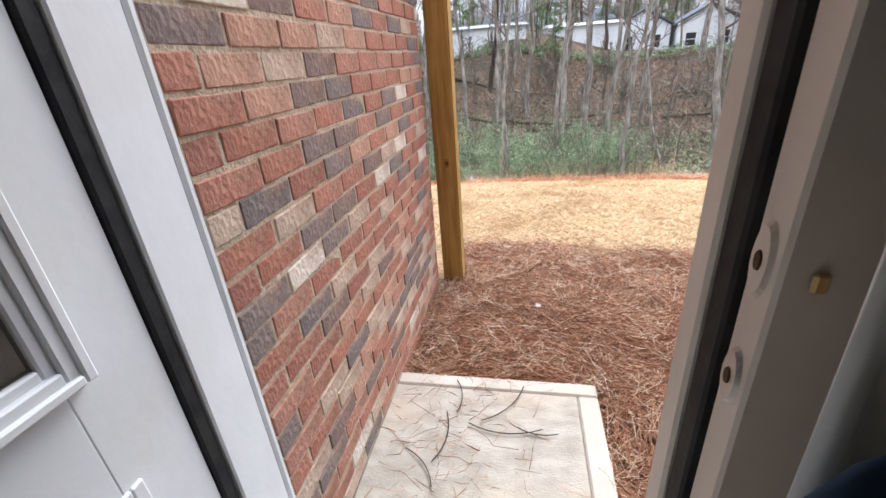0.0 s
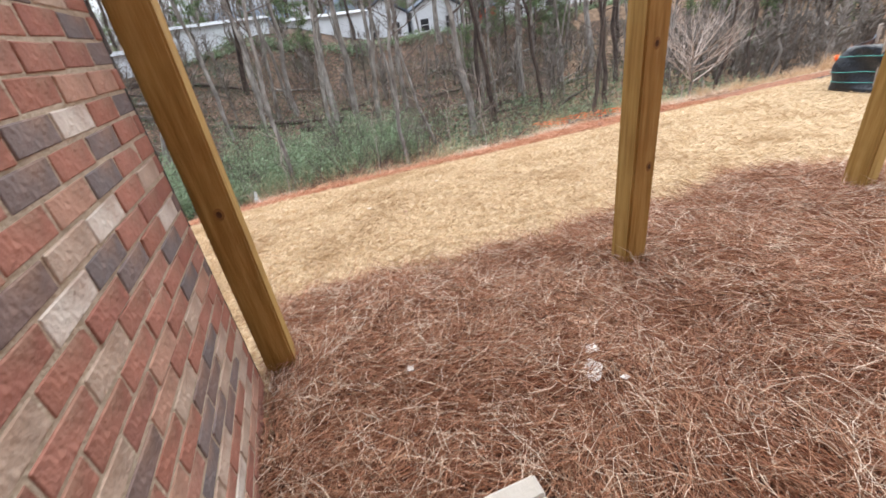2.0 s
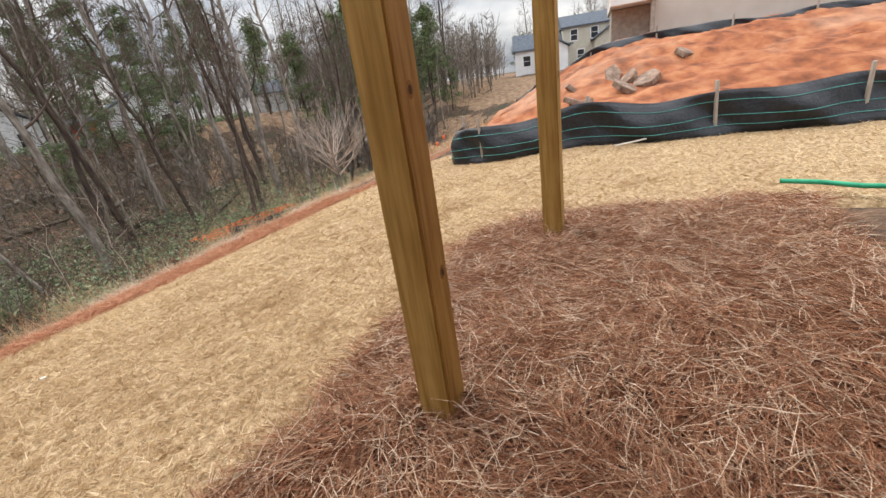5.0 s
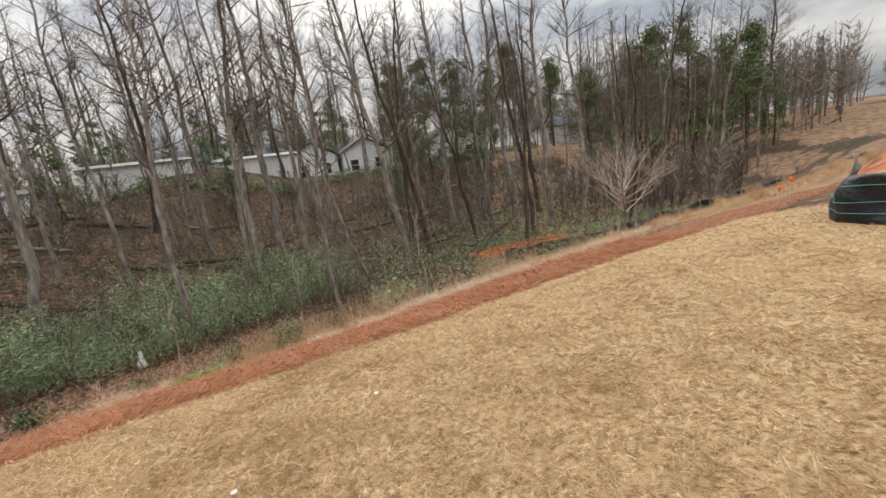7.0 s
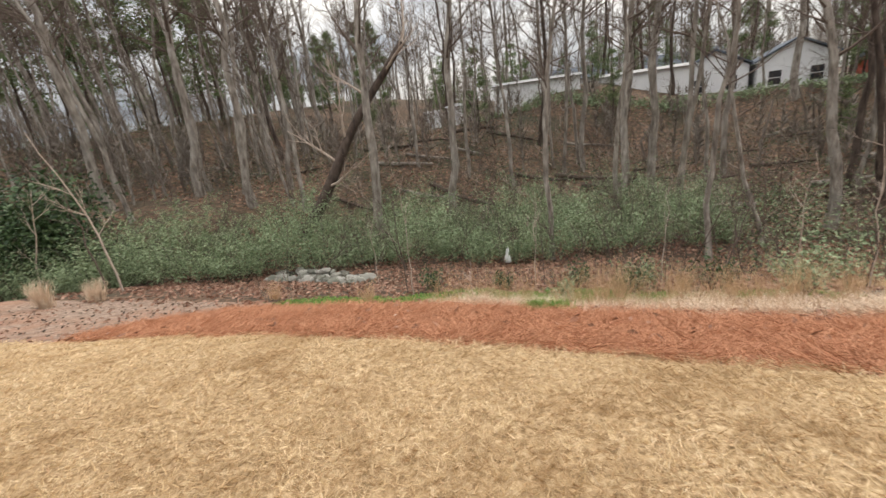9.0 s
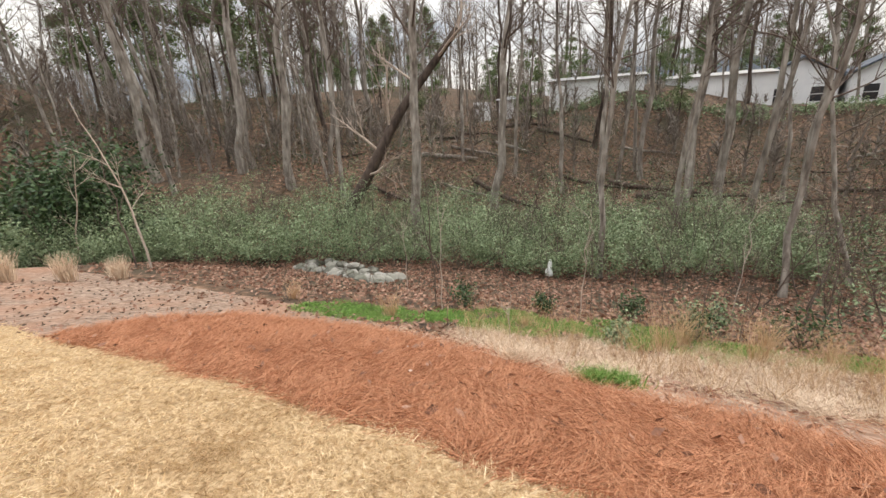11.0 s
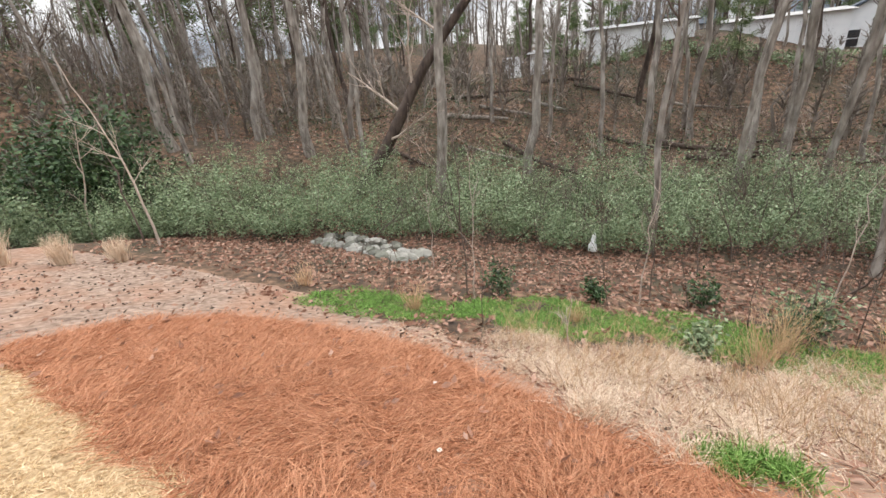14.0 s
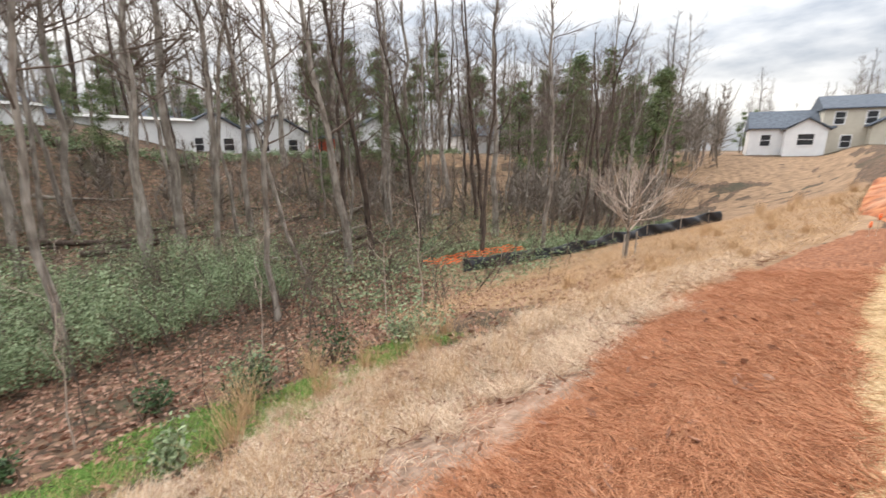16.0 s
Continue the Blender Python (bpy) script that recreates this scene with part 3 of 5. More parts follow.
for y0, y1, z0, z1 in ((-0.41, -0.11, 0.16, 0.79), (-0.79, -0.48, 0.16, 0.79)):
    bm = bmesh.new()
    box((-0.002, y0, z0), (0.007, y0 + 0.022, z1), 0.003, bm)
    box((-0.002, y1 - 0.022, z0), (0.007, y1, z1), 0.003, bm)
    box((-0.002, y0 + 0.022, z0), (0.007, y1 - 0.022, z0 + 0.022), 0.003, bm)
    box((-0.002, y0 + 0.022, z1 - 0.022), (0.007, y1 - 0.022, z1), 0.003, bm)
    part("raised_panel_moulding", bm, WHITE, door_leaf)
part("knob", box((0.0, -0.85, 0.92), (0.05, -0.8, 0.97), 0.018, segments=3), BRASS, door_leaf, "brass door knob")

# grey sheet hung inside
rngc = np.random.default_rng(3)
xs = np.linspace(0.15, 0.9, 44)
zs = np.linspace(0.095, 1.36, 24)
XX, ZZ = np.meshgrid(xs, zs, indexing="ij")
YY = 0.335 + 0.02 * np.sin(XX * 48 + ZZ * 3.0) * (2.0 - ZZ) + 0.006 * np.sin(XX * 140 + ZZ * 5)
fi, fj = np.meshgrid(np.arange(43), np.arange(23), indexing="ij")
cf = np.stack([fi * 24 + fj, (fi + 1) * 24 + fj, (fi + 1) * 24 + fj + 1, fi * 24 + fj + 1], -1).reshape(-1, 4)
curtain = tagged(bulk("hanging_sheet", np.stack([XX, YY, ZZ], -1).reshape(-1, 3), cf, CLOTH, True), "grey cloth hanging in folds inside the doorway", "cloth")
curtain.modifiers.new("thick", "SOLIDIFY").thickness = 0.004
bagb = bmesh.new()
bmesh.ops.create_icosphere(bagb, subdivisions=3, radius=0.16)
for v in bagb.verts:
    v.co = Vector((v.co.x * 0.5, v.co.y * 0.3, v.co.z * 3.0)) + 0.012 * noise.noise_vector(v.co * 9)
tote = tagged(finish("cloth_bundle", bagb, CLOTH_BLUE, smooth=True), "dark navy cloth bundle beside the door inside", "cloth")
tote.location = (0.15, 0.265, 0.73)

# concrete step
step_slab = thing("concrete_step", (-0.215, 1.14, -0.02), "pale concrete landing slab with smooth troweled border and pine needles on it", "step", kind="structure")
part("slab", box((-0.458, -0.445, -0.1), (0.37, 0.37, 0.082), 0.006), CONCRETE, step_slab)
part("border", box((0.372, -0.445, -0.1), (0.458, 0.37, 0.086), 0.008), CONCRETE_EDGE, step_slab)
part("border", box((-0.458, 0.372, -0.1), (0.458, 0.45, 0.085), 0.008), CONCRETE_EDGE, step_slab)

# posts of the deck to come
def deck_post(x, y, turn, top, label):
    ob = thing("deck_post", pose(x, y, -0.05, 0, 0, turn), label, "post", group="posts along the house")
    bm = box((-0.07, -0.07, 0), (0.07, 0.07, top), 0.009, segments=2)
    part("shaft", bm, POST, ob)
    return ob


posts = [deck_post(x, y, a, 2.95, "square yellow-brown treated pine post set in pine straw") for x, y, a in ((-0.582, 2.72, 0), (1.512, 2.598, 0), (3.46, 2.52, 0))]
rngk = random.Random(5)
for ob, spots in zip(posts, (((0, 0.9), (1, 1.5)), ((3, 0.62), (0, 0.64), (3, 0.95), (0, 1.6), (3, 0.2), (0, 1.25)), ((3, 0.8), (0, 1.2)))):
    for side, z in spots:
        at, spin = pose(rngk.uniform(-0.03, 0.03), -0.0708, z, 90, 0, 0) @ Matrix.Diagonal((1, 1.4, 1, 1)), pose(0, 0, 0, 0, 0, -90 * (side % 4))
        bm = bmesh.new()
        bmesh.ops.create_cone(bm, cap_ends=True, radius1=0.02, radius2=0.016, depth=0.0008, segments=14)
        bmesh.ops.transform(bm, matrix=spin @ at, verts=bm.verts)
        part("knot_ring", bm, KNOT_RING, ob, "brown grain ring round a knot")
        bm = bmesh.new()
        bmesh.ops.create_cone(bm, cap_ends=True, radius1=0.012, radius2=0.01, depth=0.002, segments=12)
        bmesh.ops.transform(bm, matrix=spin @ at, verts=bm.verts)
        part("knot", bm, KNOT, ob, "dark wood knot")


# ---- silt fence ----
def silt_fence(name, line, height, sag, label, threads=3, stake_gap=1.7):
    """A black fabric fence along a line of plan points, with stakes and coloured threads."""
    ob = thing(name, (0, 0, 0), label, "silt fence")
    line = np.array(line, float)
    seg = np.r_[0, np.cumsum(np.hypot(*np.diff(line, axis=0).T))]
    s = np.arange(0, seg[-1], 0.08)
    px, py = np.interp(s, seg, line[:, 0]), np.interp(s, seg, line[:, 1])
    gz = ground_z(px, py)
    rows = np.linspace(0, 1, 10)
    phase = (s / stake_gap) % 1
    slack = np.sin(phase * math.pi) ** 2
    tx, ty = np.gradient(px), np.gradient(py)
    ln = np.hypot(tx, ty) + 1e-9
    nx, ny = ty / ln, -tx / ln
    top = height * (1 - 0.12 * slack * sag) + 0.03 * np.sin(s * 2.3)
    V = []
    for r in rows:
        bulge = (0.16 * np.sin(r * math.pi) * slack + 0.025 * np.sin(s * 9 + r * 7) + 0.05 * np.sin(s * 3.1 + r * 3)) * sag
        foot = 0.12 * (1 - r) ** 3
        V.append(np.stack([px + nx * (bulge + foot), py + ny * (bulge + foot), gz - 0.02 + r * top], -1))
    V = np.stack(V, 1)
    n, m = V.shape[:2]
    i, j = np.meshgrid(np.arange(n - 1), np.arange(m - 1), indexing="ij")
    F = np.stack([i * m + j, (i + 1) * m + j, (i + 1) * m + j + 1, i * m + j + 1], -1).reshape(-1, 4)
    cloth = bulk("fabric", V.reshape(-1, 3), F, SILT, True)
    cloth.parent = ob
    cloth.modifiers.new("thick", "SOLIDIFY").thickness = 0.006
    for r in (0.88, 0.55, 0.3)[:threads]:
        k = int(r * 9)
        p = V[:, k] + np.stack([nx, ny, 0 * nx], -1) * 0.012
        tv, tf = tubes([(p, np.full(n, 0.0045))], 4)
        th = bulk("thread", tv, tf, TEAL)
        th.parent = ob
        th["label"] = "pale teal woven-in thread"
    for a in np.arange(0, seg[-1], stake_gap):
        x, y = np.interp(a, seg, line[:, 0]), np.interp(a, seg, line[:, 1])
        q = pose(x, y, float(ground_z(x, y)) - 0.1, random.uniform(-4, 4), random.uniform(-4, 4), random.uniform(0, 90))
        bm = box((-0.02, -0.02, 0), (0.02, 0.02, height + 0.2), 0.003)
        bmesh.ops.transform(bm, matrix=q, verts=bm.verts)
        part("stake", bm, BOARD, ob, "rough wooden stake")
    return ob


random.seed(4)
silt_fence("silt_fence", [(8.3, 5.15), (7.2, 4.9), (6.95, 4.2), (7.25, 3.0), (7.35, 1.8), (7.6, 0.3), (7.9, -1.2), (8.6, -4), (9.5, -8)], 0.62, 1.0,
           "sagging black silt fence with teal threads and wooden stakes")
silt_fence("silt_fence", [(16, 6.2), (14.7, 5.0), (14.2, 3.6), (14.3, 1.6), (14.2, -0.4), (14.4, -2.0), (15, -5)], 0.35, 0.8, "low black silt fence along the top of the red clay heap", 0)
silt_fence("silt_fence", [(14.1, 21.1), (17.2, 20.0), (19.8, 18.2), (22.6, 16.6), (25.5, 14.9), (28.5, 13.6)], 0.75, 1.0, "collapsed low black silt fence half buried below the meadow", 0, 2.2)


# ---- trees ----
def grow(rng, base, way, length, radius, depth, lines, ends, spread_deg=38, wander=0.12):
    """A limb and its branches as lines of points and radii."""
    n = 7 if depth > 1 else 4
    pts, p, d = [np.array(base, float)], np.array(base, float), np.array(way, float)
    for _ in range(n - 1):
        d = d + rng.normal(size=3) * wander
        d[2] += 0.05
        d /= np.linalg.norm(d)
        p = p + d * length / (n - 1)
        pts.append(p)
    pts = np.array(pts)
    rad = radius * (1 - 0.82 * np.linspace(0, 1, n))
    lines.append((pts, rad))
    ends.append(pts[-1])
    if depth <= 0:
        return
    for _ in range(rng.integers(4, 7)):
        t = rng.uniform(0.25, 0.95)
        q = pts[0] + 0 * p
        k = t * (n - 1)
        i = min(int(k), n - 2)
        q = pts[i] + (pts[i + 1] - pts[i]) * (k - i)
        side = np.cross(d, rng.normal(size=3))
        side /= np.linalg.norm(side) + 1e-9
        a = radians(rng.uniform(0.6, 1.3) * spread_deg)
        w = d * math.cos(a) + side * math.sin(a)
        w[2] = abs(w[2]) * 0.8 + 0.15
        w /= np.linalg.norm(w)
        grow(rng, q, w, length * rng.uniform(0.35, 0.62), radius * (1 - 0.8 * t) * 0.6 + 0.0015, depth - 1, lines, ends, spread_deg, wander * 1.3)


def bare_tree(seed, height, radius, bark, low=0.35, limbs=16, depth=2, spread_deg=45, twigs=TWIG, name="bare_tree", label="tall slender bare hardwood tree", reach=0.27):
    rng = np.random.default_rng(seed)
    ob = thing(name, (0, 0, -60), label, "tree", group="bare trees in the hollow")
    n = 14
    t = np.linspace(0, 1, n)
    sway = np.cumsum(rng.normal(size=(n, 2)) * 0.008 * height, 0)
    sway -= sway[0]
    pts = np.c_[sway, t * height - 0.3]
    rad = radius * (1 - 0.8 * t)
    rad[0] *= 1.35
    v, f = tubes([(pts, rad)], 9)
    tr = bulk("trunk", v, f, bark, True)
    tr.parent = ob
    lines, ends = [], []
    for _ in range(limbs):
        h = rng.uniform(low, 0.99)
        k = h * (n - 1)
        i = min(int(k), n - 2)
        q = pts[i] + (pts[i + 1] - pts[i]) * (k - i)
        a = rng.uniform(0, 2 * math.pi)
        up = rng.uniform(0.35, 1.3)
        w = np.array([math.cos(a), math.sin(a), up])
        w /= np.linalg.norm(w)
        grow(rng, q, w, height * rng.uniform(0.5, 1.0) * reach * (1.25 - h), radius * (1 - 0.86 * h) * rng.uniform(0.2, 0.42) + 0.009, depth, lines, ends, spread_deg)
    v, f = tubes(lines, 4)
    br = bulk("bare_crown", v, f, twigs, True)
    br.parent = ob
    return ob


def pine_tree(seed, height, radius, low=0.45, name="pine_tree", label="tall pine with a sparse green crown"):
    rng = np.random.default_rng(seed)
    ob = thing(name, (0, 0, -60), label, "tree", group="pines in the woods")
    n = 10
    t = np.linspace(0, 1, n)
    sway = np.cumsum(rng.normal(size=(n, 2)) * 0.006 * height, 0)
    pts = np.c_[sway - sway[0], t * height - 0.3]
    v, f = tubes([(pts, radius * (1 - 0.88 * t))], 8)
    tr = bulk("trunk", v, f, BARK_DARK, True)
    tr.parent = ob
    lines, ends, cl = [], [], []
    for _ in range(34):
        h = rng.uniform(low, 1.0)
        q = np.array([np.interp(h, t, pts[:, 0]), np.interp(h, t, pts[:, 1]), h * height - 0.3])
        a = rng.uniform(0, 2 * math.pi)
        w = np.array([math.cos(a), math.sin(a), rng.uniform(0.0, 0.5)])
        ln = height * 0.2 * (1.15 - h) * rng.uniform(0.6, 1.2) + 0.3
        e = q + w * ln
        lines.append((np.array([q, (q + e) / 2 + [0, 0, 0.1 * ln], e]), np.array([0.035, 0.022, 0.008]) * height / 12))
        for _ in range(9):
            cl.append(q + (e - q) * rng.uniform(0.35, 1.08) + rng.normal(size=3) * 0.09 * ln)
    v, f = tubes(lines, 4)
    br = bulk("branch_frame", v, f, BARK_DARK, True)
    br.parent = ob
    br["kind"] = "stuff"
    cl = np.array(cl)
    c = np.repeat(cl, 17, 0) + rng.normal(size=(len(cl) * 17, 3)) * 0.026 * height * np.array([1, 1, 0.7])
    v, f = leaves(c, rng.uniform(0.07, 0.16, len(c)) * height / 12, rng)
    cr = bulk("crown", v, f, LEAF_PINE)
    cr.parent = ob
    return ob


def stand(ob, x, y, lean_x, lean_y, size, turn, sink=0.0):
    """A copy of a tree on the ground at x, y, leaning by that much a metre of height."""
    z = float(bumpy(x, y)) - sink
    up = Vector((lean_x, lean_y, 1)).normalized()
    tilt = Vector((0, 0, 1)).rotation_difference(up).to_matrix().to_4x4()
    return copy_thing(ob, Matrix.Translation((x, y, z)) @ tilt @ pose(0, 0, 0, 0, 0, turn) @ Matrix.Scale(size, 4))


slim = [bare_tree(10 + i, 18, 0.13, BARK, 0.38, 30) for i in range(4)]
stout = [bare_tree(20 + i, 22, 0.26, BARK, 0.38, 32, reach=0.24) for i in range(3)]
dark = [bare_tree(30 + i, 20, 0.2, BARK_DARK, 0.35, 32, label="dark-barked bare hardwood tree with forked limbs") for i in range(3)]
pines = [pine_tree(40 + i, 15, 0.19) for i in range(3)]
low_pines = [pine_tree(60 + i, 14, 0.2, 0.22, label="full green pine with a broad low crown") for i in range(3)]
young_pines = [pine_tree(50 + i, 9, 0.12, 0.12, label="young green pine branched low down") for i in range(2)]

rng = np.random.default_rng(8)
# trunks nearest the walk: x, y, lean_x, lean_y, size
KNOWN_SLIM = [(-1.0, 20.3, 0.01, 0, 0.85), (1.55, 26.6, 0.0, 0, 1.0), (0.15, 36.5, 0.02, 0, 1.4), (5.0, 29.5, 0.0, 0, 1.2), (8.4, 34.3, 0, 0, 1.4), (-2.0, 31, 0.01, 0, 1.2),
              (4.6, 21.0, 0.03, -0.01, 0.85), (7.1, 23.4, -0.16, 0.06, 0.75), (5.25, 30, 0.1, -0.02, 1.1), (-4.3, 32.5, -0.01, 0, 1.1), (-17.0, 25.7, 0.03, 0.03, 1.2)]
KNOWN_STOUT = [(4.0, 31.1, -0.02, 0, 0.95), (-9.2, 22.4, 0.06, 0.03, 0.95), (-7.2, 27.4, 0.04, 0.02, 0.95), (10.1, 25.6, -0.07, 0.04, 0.85), (-17.3, 22.6, 0.04, 0.04, 0.9),
               (-21.8, 23.4, 0.03, 0.03, 1.0), (22, 25.6, -0.01, 0.01, 0.9), (25, 33.8, -0.07, 0.06, 1.0), (17.6, 32.4, 0.02, 0, 0.9)]
KNOWN_LEFT = [(-21.9, 19.0, -0.06, -0.07, 0.95), (-19.2, 24.1, 0.05, 0.05, 1.1), (-27, 22.3, -0.05, -0.07, 1.2), (-14.6, 23.5, -0.01, -0.01, 1.0), (-15.4, 23.6, -0.1, -0.09, 0.7),
              (-24, 15.5, -0.12, 0.05, 0.6), (-28, 17, 0, 0, 0.9)]
KNOWN_DARK = [(11.9, 26, -0.12, 0.05, 0.85), (15.8, 26.1, -0.11, 0.09, 0.7), (24.3, 29.5, -0.05, 0.06, 0.9), (-3.2, 40, 0, 0, 1), (13, 31, 0.05, 0, 0.9), (19, 24, -0.1, 0.08, 0.8)]
for rows, kinds in ((KNOWN_SLIM, slim), (KNOWN_STOUT, stout), (KNOWN_LEFT, slim), (KNOWN_DARK, dark)):
    for i, (x, y, lx, ly, s) in enumerate(rows):
        stand(kinds[i % len(kinds)], x, y, lx, ly, s, rng.uniform(0, 360))

# woods behind, thinning with distance
spots = []
while len(spots) < 110:
    x, y = rng.uniform(-75, 75), rng.uniform(25, 75)
    if abs(x) > y * 1.25 + 8 or (x > 20 and y < 9 + 0.34 * x):
        continue
    if all((x - a) ** 2 + (y - b) ** 2 > 3.2 for a, b in spots):
        spots.append((x, y))
for k, (x, y) in enumerate(spots):
    kinds = (slim, slim, stout, dark, slim)[k % 5]
    stand(kinds[int(rng.integers(len(kinds)))], x, y, rng.normal() * 0.03, rng.normal() * 0.03, rng.uniform(0.75, 1.2), rng.uniform(0, 360))
PINES = [(30, 58, 0.95), (34.5, 57, 1.0), (38, 54, 0.9), (42, 53, 1.0), (46.5, 50, 0.9), (23, 50, 0.75), (27, 63, 1.0),
         (40, 31, 0.95), (44, 28, 1.05), (48, 25, 0.85), (37, 35, 0.85), (52, 27, 0.9), (46, 33, 1.0), (55, 31, 0.9),
         (-45, 36, 1.05), (-41, 40, 1.0), (-48, 32, 1.0), (-38, 43, 1.0), (-51, 38, 1.1), (-43, 46, 1.1), (-35, 47, 0.95), (-47, 41, 1.1), (-53, 33, 1.0),
         (-47, 8, 1.0), (-48, 15, 0.95), (-46, 20, 1.0), (-52, 11, 1.1), (-56, 18, 1.15), (-50, 24, 0.95), (-62, 22, 1.2)]
for i, (x, y, s) in enumerate(PINES):
    stand((pines, low_pines)[i % 3 > 0][i % 3], x, y, 0, 0, s, i * 77)
for i in range(34):
    x = rng.uniform(-55, 60)
    y = rng.uniform(44, 75)
    if x > 26 and y < 12 + 0.8 * x:
        continue
    stand(young_pines[i % 2], x, y, 0, 0, rng.uniform(0.6, 1.1), i * 41)
for k in range(40):
    a, d = radians(rng.uniform(74, 102)), rng.uniform(96, 130)
    kinds = (slim, dark, young_pines, slim)[k % 4]
    stand(kinds[int(rng.integers(len(kinds)))], math.sin(a) * d, math.cos(a) * d, 0, 0, rng.uniform(0.6, 0.9), rng.uniform(0, 360))
# the skyline woods and the wooded slopes on either hand
for k in range(120):
    a = radians(rng.uniform(-86, 80))
    d = rng.uniform(62, 120) if k % 3 else rng.uniform(34, 60)
    x, y = math.sin(a) * d, math.cos(a) * d
    if (x > 20 and y < 8 + 0.3 * x) or y < 12:
        continue
    kinds = (slim, dark, pines, slim, young_pines, stout)[k % 6]
    stand(kinds[int(rng.integers(len(kinds)))], x, y, rng.normal() * 0.02, rng.normal() * 0.02, rng.uniform(0.7, 1.1), rng.uniform(0, 360))
for k in range(38):
    x = rng.uniform(20, 66)
    y = 8.5 + (0.31 + 0.4 * rng.random() ** 1.4) * x
    kinds = (slim, slim, young_pines, slim, dark)[k % 5]
    stand(kinds[int(rng.integers(len(kinds)))], x, y, rng.normal() * 0.04, rng.normal() * 0.04, rng.uniform(0.45, 0.85), rng.uniform(0, 360))
stand(young_pines[0], -8.5, 41, 0, 0, 0.75, 20)
stand(young_pines[1], 15.5, 38, 0, 0, 0.5, 80)
for k in range(10):
    x, y = rng.uniform(13, 34), rng.uniform(17, 40)
    stand((slim, dark, slim)[k % 3][int(rng.integers(3))], x, y, rng.normal() * 0.05, rng.normal() * 0.05, rng.uniform(0.5, 1.0), rng.uniform(0, 360))
for k in range(24):
    x, y = rng.uniform(-46, -20), rng.uniform(17, 40)
    stand((slim, stout, slim)[k % 3][int(rng.integers(3))], x, y, rng.normal() * 0.06, rng.normal() * 0.05, rng.uniform(0.5, 1.0), rng.uniform(0, 360))
for ob in slim + stout + dark + pines + low_pines + young_pines:
    for o in (ob, *ob.children_recursive):
        bpy.data.objects.remove(o)

# the dark tree that leans over, with bare side limbs
lean_rng = np.random.default_rng(77)
leaner = thing("leaning_tree", (-13.3, 21.2, float(bumpy(-13.3, 21.2))), "dark crooked dead tree leaning over the thicket", "tree")
tt = np.linspace(0, 1, 9)
axis = np.array([0.62, 0.36, 1.0])
lp = tt[:, None] * axis * 8.6 + np.c_[0.25 * np.sin(tt * 7), 0.1 * np.cos(tt * 5), 0.2 * np.sin(tt * 6)]
v, f = tubes([(lp, 0.3 - 0.15 * tt)], 9)
bulk("trunk", v, f, BARK_DARK, True).parent = leaner
ll, le = [], []
for h, w, ln in ((0.4, (-0.7, -0.4, 0.5), 3.0), (0.62, (0.2, -0.5, 1), 3.4), (0.8, (-0.6, -0.2, 0.8), 2.6), (0.97, (0.8, -0.3, 0.6), 3.0), (1.0, (0.3, 0.2, 1), 3.0), (0.3, (0.8, -0.4, 0.15), 2.6)):
    grow(lean_rng, lp[int(h * 8)], np.array(w) / np.linalg.norm(w), ln, 0.07, 2, ll, le)
v, f = tubes(ll, 5)
bulk("bare_crown", v, f, TWIG_PALE, True).parent = leaner

# ---- thicket, shrubs, undergrowth ----
def thicket(name, n_clumps, per, where, size, leaf, material, label, category, lift=(0.2, 1.6), blob=0.45):
    r = np.random.default_rng(len(name) * 7 + n_clumps)
    x, y = where(r, n_clumps)
    z = bumpy(x, y)
    tall = lift[0] + (lift[1] - lift[0]) * r.uniform(0, 1, n_clumps) * np.clip(0.62 + 0.75 * wob(x, y, 0.8, 3.0), 0.12, 1.3)
    c = np.repeat(np.stack([x, y, z + tall], -1), per, 0) + r.normal(size=(n_clumps * per, 3)) * blob * np.array([1, 1, 0.75])
    floor_z = bumpy(c[:, 0], c[:, 1])
    c[:, 2] = np.maximum(c[:, 2], floor_z + 0.03)
    v, f = leaves(c, r.uniform(0.6, 1.3, len(c)) * leaf, r)
    ob = bulk(name, v, f, material)
    return tagged(ob, label, category, kind="stuff")


def thicket_band(r, n):
    x = r.uniform(-33, 6.5, n)
    front = ramp(x, (-42, -30, -22, -16, -12, -7, -1, 3, 7), (9.5, 10.0, 11.0, 13.2, 16.5, 18.8, 19.6, 21.5, 24))
    y = front + r.uniform(0, 1, n) ** 1.3 * ramp(x, (-30, -14, 2, 7), (5, 7, 8, 5))
    return x, y


